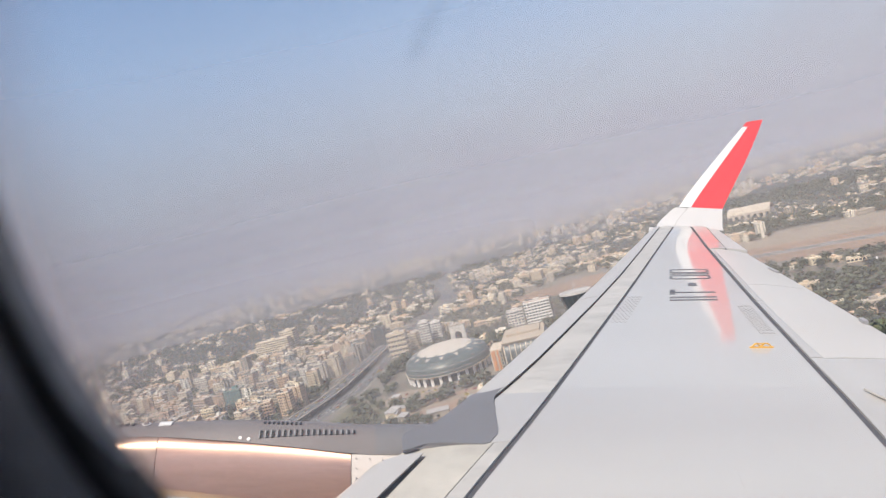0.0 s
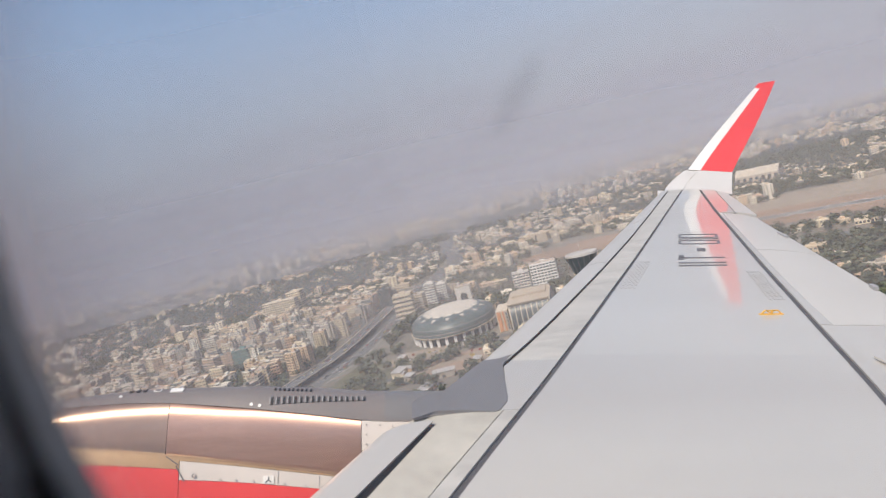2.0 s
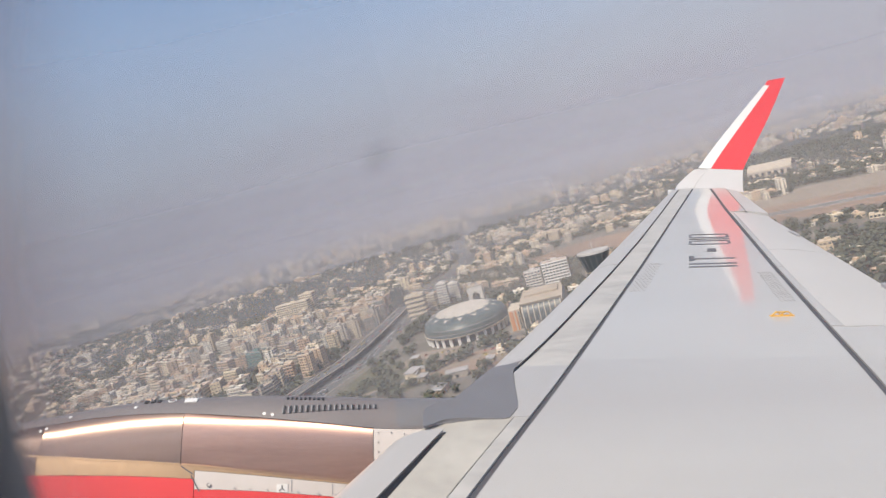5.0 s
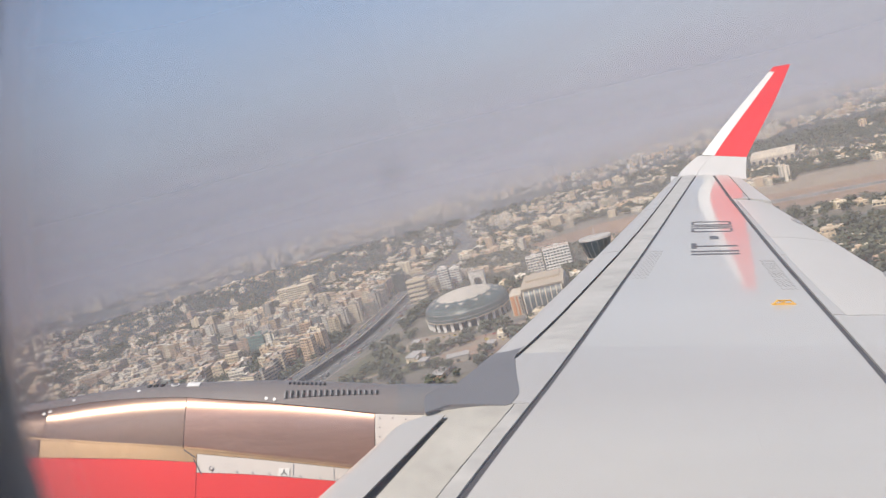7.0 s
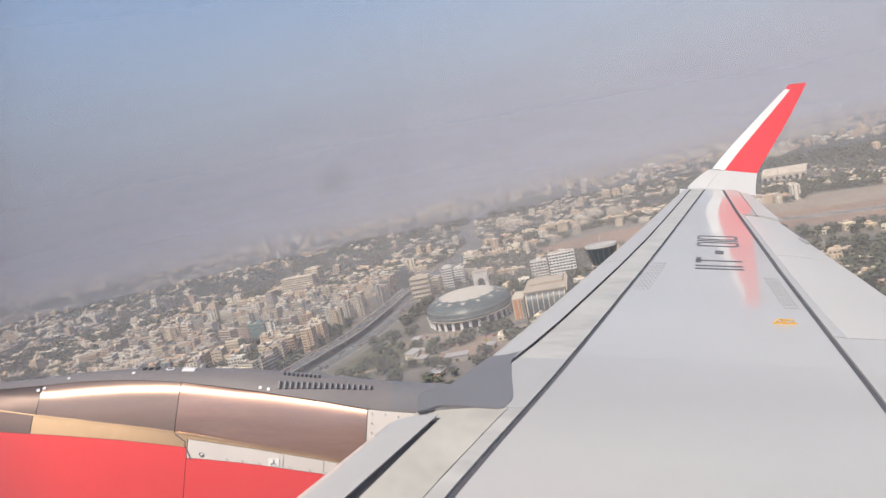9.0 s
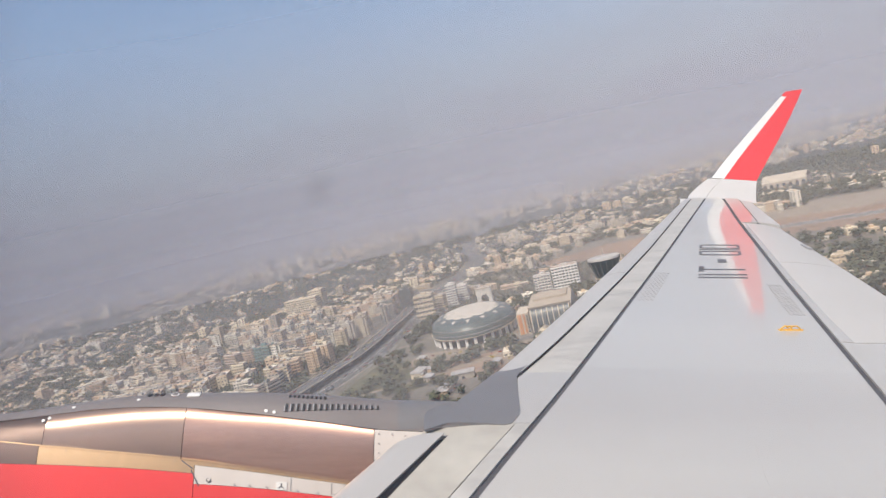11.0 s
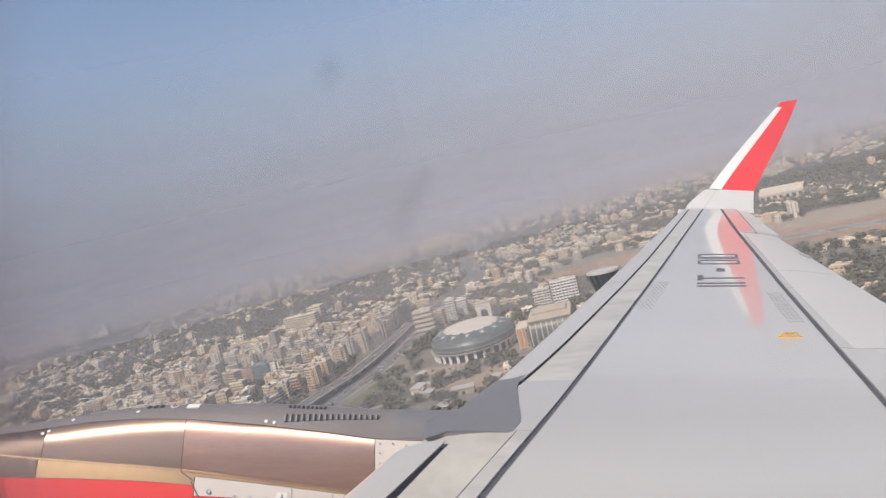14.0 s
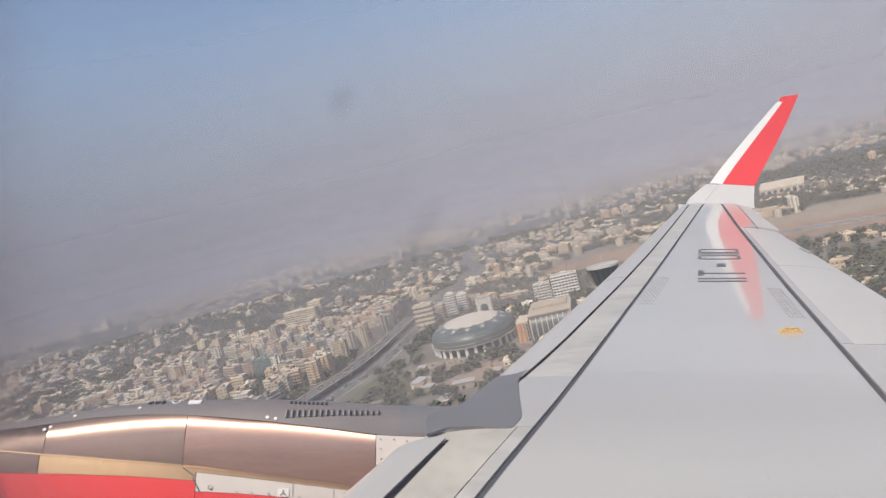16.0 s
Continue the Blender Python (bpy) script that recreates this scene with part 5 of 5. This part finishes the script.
def slab_block(name, x, y, rz, w, d, h, floors, wall, label, extra=()):
    g = empty(name, pose(x, y, 0, 0, 0, rz), label=label, category="building")
    part("body", boxes((-w / 2, w / 2, -d / 2, d / 2, 0, h)), wall, g)
    part("roof", boxes((-w / 2 + 0.4, w / 2 - 0.4, -d / 2 + 0.4, d / 2 - 0.4, h + 0.005, h + 0.3)), ROOF, g)
    t = 0.4
    part("parapet", boxes((-w / 2, w / 2, -d / 2, -d / 2 + t, h, h + 1.2), (-w / 2, w / 2, d / 2 - t, d / 2, h, h + 1.2), (-w / 2, -w / 2 + t, -d / 2 + t, d / 2 - t, h, h + 1.2), (w / 2 - t, w / 2, -d / 2 + t, d / 2 - t, h, h + 1.2)), wall, g)
    n = max(3, int(w / 4))
    for f in range(floors):
        z = 1.2 + f * h / floors
        hh = h / floors * 0.5
        for i in range(n):
            xx = -w / 2 + (i + 0.5) * w / n
            part("window", boxes((xx - w / n * 0.36, xx + w / n * 0.36, -d / 2 - 0.04, -d / 2 + 0.2, z, z + hh)), PANE, g)
        m = max(3, int(d / 4))
        for i in range(m):
            yy = -d / 2 + (i + 0.5) * d / m
            for sx in (-1, 1):
                part("window", boxes((sx * w / 2 - 0.1, sx * w / 2 + 0.1, yy - d / m * 0.33, yy + d / m * 0.33, z, z + hh)), PANE, g)
    part("stair_head", boxes((-3, 4, -2, 3, h, h + 3.6)), wall, g)
    return g


PALE = mat("clean white render", (0.74, 0.72, 0.68), 0.8, vary=0.08, scale=0.1, fine=1)
CREAM = mat("cream render", (0.68, 0.58, 0.43), 0.8, vary=0.1, scale=0.1, fine=1)
g = slab_block("parking_building", 112, 742, -37, 82, 46, 19, 4, PALE, "white multi-storey car park with two yellow banners")
for xx in (-31, 30):
    part("banner", boxes((xx - 6, xx + 6, -23.5, -23.1, 4, 17)), SIGN, g, "yellow banner")
slab_block("hotel_building", 36, 946, -12, 34, 18, 30, 8, PALE, "white eight-storey hotel block")
slab_block("office_building", 8, 965, -12, 22, 16, 22, 6, PALE, "white six-storey office block beside the hotel")
slab_block("white_office", 190, 722, -37, 34, 22, 15, 4, PALE, "low white office block among trees")
slab_block("cream_apartments", -366, 1318, -17, 62, 18, 30, 8, CREAM, "long cream apartment block with set-back wings")
slab_block("cream_apartments", -339, 1335, -17, 26, 22, 38, 10, CREAM, "taller cream apartment wing beside the long block")
slab_block("striped_office", -151, 990, -14, 26, 16, 31, 5, CREAM, "cream office block with tall window bays")
slab_block("white_school", -47, 2616, -14, 90, 30, 34, 5, CREAM, "large cream institute above dark trees")
slab_block("scaffolded_block", -360, 925, -20, 22, 18, 26, 7, TEAL, "block wrapped in teal construction netting")


def billboard():
    g = empty("billboard", pose(58, 720, 0, 0, 0, -32), label="long yellow roadside hoarding on posts", category="billboard")
    part("board", boxes((-17, 0.5, -0.3, 0.3, 9, 19), (3, 17, -0.3, 0.3, 9, 19)), SIGN, g)
    part("picture_panel", boxes((0.6, 2.9, -0.35, 0.3, 9, 19), (5, 9, -0.36, -0.3, 10.5, 17)), ORANGE, g)
    for k in range(5):
        part("post", boxes((-16 + 8 * k - 0.3, -16 + 8 * k + 0.3, 0.3, 0.9, 0, 18)), METALROOF, g)


billboard()


def canopy(name, pts, w, label):
    """A long wavy membrane roof on masts."""
    g = empty(name, label=label, category="canopy")
    P = smooth_line(pts, 5)
    def fn(u, v):
        f = u * (len(P) - 1)
        i = min(int(f), len(P) - 2)
        a, b = Vector(P[i]), Vector(P[i + 1])
        p = a.lerp(b, f - i)
        n = Vector((-(b - a).y, (b - a).x)).normalized()
        p = p + n * w * (v - 0.5)
        return p.x, p.y, 13 + 1.8 * math.sin(u * len(pts) * 5.0) + 2.2 * math.sin(math.pi * v)
    part("membrane", grid(fn, 60, 6, (0, 0, -0.25)), CANVAS, g, "cream wavy roof membrane", True)
    for i in range(0, len(P), 2):
        part("mast", boxes((P[i][0] - 0.4, P[i][0] + 0.4, P[i][1] - 0.4, P[i][1] + 0.4, 0, 13)), METALROOF, g)
    return g


canopy("station_canopy", [(-10, 545), (20, 512), (50, 490), (72, 496)], 20, "long cream wavy membrane canopy beside trees")
canopy("forecourt_canopy", [(70, 520), (100, 556), (132, 608), (160, 650)], 30, "broad cream membrane canopy over the forecourt")


def hangar(name, x, y, rz, w, d, h, label, rows=1):
    g = empty(name, pose(x, y, 0, 0, 0, rz), label=label, category="hangar")
    part("roof", grid(lambda u, v: (-w / 2 + w * u, -d / 2 + d * v, h * (0.55 + 0.45 * math.sin(math.pi * v))), 6, 12, (0, 0, -0.5)), CONCRETE, g, "vaulted pale roof", True)
    for sx in (-1, 1):
        part("gable", prism([(sx * w / 2 - 0.4, -d / 2 + 1), (sx * w / 2 + 0.4, -d / 2 + 1), (sx * w / 2 + 0.4, d / 2 - 1), (sx * w / 2 - 0.4, d / 2 - 1)], 0, h * 0.56), CONCRETE, g)
    part("front_wall", boxes((-w / 2, w / 2, -d / 2, -d / 2 + 0.8, 0, h * 0.54)), CONCRETE, g)
    part("back_wall", boxes((-w / 2, w / 2, d / 2 - 0.8, d / 2, 0, h * 0.54)), CONCRETE, g)
    n = int(w / 12)
    for k in range(n):
        xx = -w / 2 + (k + 0.5) * w / n
        part("door", boxes((xx - 3, xx + 3, -d / 2 - 0.15, -d / 2 + 0.1, 0, h * 0.4)), PANE, g)
    return g


hangar("long_shed", 668, 1176, -27, 118, 14, 7, "long cream airside shed with dark doors")
hangar("hangar", 795, 1190, -36, 60, 45, 22, "vaulted cream aircraft hangar")
hangar("hangar", 612, 1455, -40, 84, 50, 27, "vaulted grey aircraft hangar beside trees")


def parked_plane(x, y, rz):
    g = empty("parked_airliner", pose(x, y, 0, 0, 0, rz), label="small white airliner parked on the apron", category="airplane")
    bm = bmesh.new()
    rs = [(-19, 0.2, 4.4), (-17, 1.1, 4.0), (-12, 1.9, 3.6), (12, 1.95, 3.5), (16, 1.5, 3.4), (18.5, 0.3, 3.2)]
    lp = [[bm.verts.new((xx, r * math.cos(k * math.pi / 6), zc + r * math.sin(k * math.pi / 6))) for k in range(12)] for xx, r, zc in rs]
    for a, b in zip(lp, lp[1:]):
        for k in range(12):
            bm.faces.new((a[k], a[(k + 1) % 12], b[(k + 1) % 12], b[k]))
    bm.faces.new(lp[0]), bm.faces.new(lp[-1])
    bmesh.ops.recalc_face_normals(bm, faces=bm.faces[:])
    part("fuselage", bm, WHITE, g, "", True)
    for s in (-1, 1):
        part("wing", prism([(3.5, 1.5 * s), (-3, 1.5 * s), (-7.0, 17 * s), (-5.5, 17 * s)], 2.7, 3.1), WING, g)
        part("tailplane", prism([(-15, 0.5 * s), (-18.5, 0.5 * s), (-19.5, 6 * s), (-18.3, 6 * s)], 4.6, 4.8), WING, g)
        bm = bmesh.new()
        bmesh.ops.create_cone(bm, cap_ends=True, segments=12, radius1=1.1, radius2=1.0, depth=4, matrix=Matrix.Translation((2.5, 5.8 * s, 1.9)) @ Matrix.Rotation(math.pi / 2, 4, "Y"))
        part("engine", bm, WHITE, g)
        part("main_wheel", boxes((-1.6, -0.4, 3.4 * s - 0.4, 3.4 * s + 0.4, 0, 2.2)), TANK, g)
    bm = bmesh.new()
    vs = [bm.verts.new(p) for p in ((-13, 0.2, 5), (-18.5, 0.2, 5), (-20, 0.2, 11.5), (-18, 0.2, 11.5))] + [bm.verts.new(p) for p in ((-13, -0.2, 5), (-18.5, -0.2, 5), (-20, -0.2, 11.5), (-18, -0.2, 11.5))]
    bm.faces.new(vs[:4]), bm.faces.new(vs[4:][::-1])
    for i in range(4):
        j = (i + 1) % 4
        bm.faces.new((vs[i], vs[j], vs[j + 4], vs[i + 4]))
    bmesh.ops.recalc_face_normals(bm, faces=bm.faces[:])
    part("tail_fin", bm, WHITE, g)
    part("nose_wheel", boxes((13.6, 14.4, -0.3, 0.3, 0, 1.8)), TANK, g)
    return g


first_plane = parked_plane(374, 604, 172)
copy_thing(first_plane, pose(470, 560, 0, 0, 0, 160))


def car():
    g = empty("car", label="small car on the city road", category="car", group="cars")
    part("body", boxes((-2.1, 2.1, -0.85, 0.85, 0.35, 0.95), bevel=0.12), CARPAINT, g)
    part("cabin", boxes((-1.3, 0.9, -0.75, 0.75, 0.9, 1.5), bevel=0.15), PANE, g)
    for sx in (-1.3, 1.3):
        for sy in (-0.8, 0.8):
            bm = bmesh.new()
            bmesh.ops.create_cone(bm, cap_ends=True, segments=10, radius1=0.33, radius2=0.33, depth=0.25, matrix=Matrix.Translation((sx, sy, 0.33)) @ Matrix.Rotation(math.pi / 2, 4, "X"))
            part("wheel", bm, TANK, g)
    return g


auto = car()
spots = []
for i in range(8, 34):
    (x, y), (x2, y2) = HWYS[i % (len(HWYS) - 1)], HWYS[(i + 1) % (len(HWYS) - 1)]
    d = Vector((x2 - x, y2 - y)).normalized()
    n = Vector((-d.y, d.x))
    for k in range(8):
        f = rng.random()
        o = rng.choice((-16, -12.5, -9, -5.5, 9.5, 13, 16.5))
        p = Vector((x + (x2 - x) * f, y + (y2 - y) * f)) + n * o
        spots.append((p.x, p.y, (6.62 if o > 5 and 4 <= i < 25 else 0.12), math.degrees(math.atan2(d.y, d.x)) + (180 if o < -10 else 0)))
for k in range(70):
    x, y = rng.uniform(-110, 120), rng.uniform(610, 730)
    if not any((x - fx) ** 2 + (y - fy) ** 2 < (r * 0.75) ** 2 for fx, fy, r in FOOT):
        spots.append((x, y, 0.14, rng.choice((-12, 78)) + rng.uniform(-6, 6)))
for x0, y0, a in ((-85, 668, -15), (-80, 684, -15), (-70, 700, -15), (45, 618, -22), (52, 634, -22), (60, 650, -22), (-170, 742, -28), (-160, 756, -28)):
    for k in range(9):
        if rng.random() < 0.8:
            spots.append((x0 + k * 6.5 * math.cos(radians(a)), y0 + k * 6.5 * math.sin(radians(a)), 0.16, a + 90 + rng.uniform(-3, 3)))
for k in range(26):
    spots.append((400 + rng.uniform(-45, 45), 742 + rng.uniform(-40, 30), 0.14, rng.choice((-36, 54)) + rng.uniform(-8, 8)))
for k in range(14):
    spots.append((-40 + rng.uniform(-60, 60), 690 + rng.uniform(-18, 12), 0.16, 14 + rng.uniform(-8, 8)))
for i, (x, y, z, a) in enumerate(spots):
    m = pose(x, y, z, 0, 0, a)
    if i == 0:
        auto.matrix_world = m
    else:
        copy_thing(auto, m)


def lamp(x, y):
    g = empty("street_lamp", pose(x, y, 0), label="tall grey twin street lamp mast", category="street lamp", group="street lamps")
    part("pole", boxes((-0.2, 0.2, -0.2, 0.2, 0, 24)), METALROOF, g)
    part("head", boxes((-1.6, 1.6, -0.3, 0.3, 24, 24.5)), METALROOF, g)
    return g


first_lamp = lamp(95, 690)
for x, y in ((130, 670), (40, 600), (-60, 660), (180, 660), (-10, 640)):
    copy_thing(first_lamp, pose(x, y, 0))
for x, y, w in ((60, 615, 12), (70, 600, 9), (-30, 590, 10), (48, 590, 14), (110, 690, 9)):
    g = empty("tarpaulin_shelter", pose(x, y, 0, 0, 0, rng.uniform(-30, 30)), label="low shelter under blue tarpaulin", category="shelter", group="shelters")
    part("sheet", grid(lambda u, v: (w * (u - 0.5), 7 * (v - 0.5), 3.4 + 0.9 * math.sin(math.pi * v) - 0.3 * math.sin(6 * u)), 6, 6, (0, 0, -0.05)), BLUE, g)
    for sx in (-1, 1):
        for sy in (-1, 1):
            part("pole", boxes((sx * w * 0.47 - 0.08, sx * w * 0.47 + 0.08, sy * 3.3 - 0.08, sy * 3.3 + 0.08, 0, 3.4)), METALROOF, g)


def service_truck(x, y, rz, tall):
    g = empty("service_truck", pose(x, y, 0.13, 0, 0, rz), label="white airport service truck on the apron", category="truck", group="service trucks")
    part("box", boxes((-3.2, 1.6, -1.2, 1.2, 1.0, tall), bevel=0.08), WHITE, g)
    part("cab", boxes((1.75, 3.4, -1.15, 1.15, 0.6, 2.5), bevel=0.15), CARPAINT, g)
    for sx in (-2.2, 2.5):
        for sy in (-1.05, 1.05):
            part("wheel", boxes((sx - 0.45, sx + 0.45, sy - 0.15, sy + 0.15, 0, 0.95), bevel=0.12), TANK, g)


for x, y, rz, tall in ((385, 770, -36, 3.4), (372, 752, 50, 2.8), (415, 735, -30, 3.8), (430, 712, 60, 3.0), (350, 640, 10, 3.2), (398, 668, -40, 2.6)):
    service_truck(x, y, rz, tall)
slab_block("apron_office", 378, 790, -36, 24, 10, 5, 1, CREAM, "low cream apron office among vehicles")


def arch_gate():
    g = empty("arch_gate", pose(-72, 959, 0, 0, 0, -14), label="white block with a tall dark arched opening", category="building")
    bm = bmesh.new()
    n = 14
    outer, inner = [(-10, 0), (-10, 25), (10, 25), (10, 0)], [(-5, 0)] + [(-5 * math.cos(math.pi * k / n), 12 + 5 * math.sin(math.pi * k / n)) for k in range(n + 1)] + [(5, 0)]
    for y in (-4, 4):
        pts = outer + inner[::-1]
        vs = [bm.verts.new((x, y, z)) for x, z in pts]
        bm.faces.new(vs if y < 0 else vs[::-1])
    bm.verts.ensure_lookup_table()
    m = len(outer) + len(inner)
    for k in range(m):
        a, b = k, (k + 1) % m
        bm.faces.new((bm.verts[a], bm.verts[b], bm.verts[m + b], bm.verts[m + a]))
    bmesh.ops.recalc_face_normals(bm, faces=bm.faces[:])
    part("body", bm, PALE, g)
    part("recess", boxes((-5, 5, 2.5, 3.5, 0, 17)), DARKGLASS, g, "dark recessed wall")
    part("roof", boxes((-10.4, 10.4, -4.4, 4.4, 25, 26)), CONCRETE, g)


arch_gate()
slab_block("glass_office", -176, 1100, -16, 18, 16, 30, 9, DARKGLASS, "dark glass office block beside the expressway")
slab_block("pale_tower", -112, 1000, -14, 14, 13, 34, 10, PALE, "slim pale apartment tower near the terminal")
slab_block("pale_tower", -96, 1022, -14, 16, 13, 27, 8, PALE, "pale apartment block near the terminal")


def shed(w, d, h):
    g = empty("shed", label="low shed with a weathered metal roof among trees", category="shed", group="low sheds")
    part("body", boxes((-w / 2, w / 2, -d / 2, d / 2, 0, h)), WALL, g)
    part("roof", prism([(-w / 2 - 0.5, -d / 2 - 0.5), (w / 2 + 0.5, -d / 2 - 0.5), (w / 2 + 0.5, d / 2 + 0.5), (-w / 2 - 0.5, d / 2 + 0.5)], h + 0.01, lambda x, y: h + 0.4 + 0.12 * (y + d / 2)), METALROOF, g, "grey corrugated roof")
    part("door", boxes((-1.5, 1.5, -d / 2 - 0.08, -d / 2 + 0.05, 0, 2.6)), PANE, g)
    return g


sheds = [shed(12, 7, 4), shed(20, 9, 5), shed(8, 6, 3.4)]
for k in range(34):
    x, y = rng.uniform(-170, 150), rng.uniform(590, 760)
    if zone(x, y) in ("park", "green") or k < 3:
        m = pose(x, y, 0.1, 0, 0, rng.choice((-14, 76)) + rng.uniform(-12, 12))
        if k < 3:
            sheds[k].matrix_world = m
        else:
            copy_thing(sheds[k % 3], m)
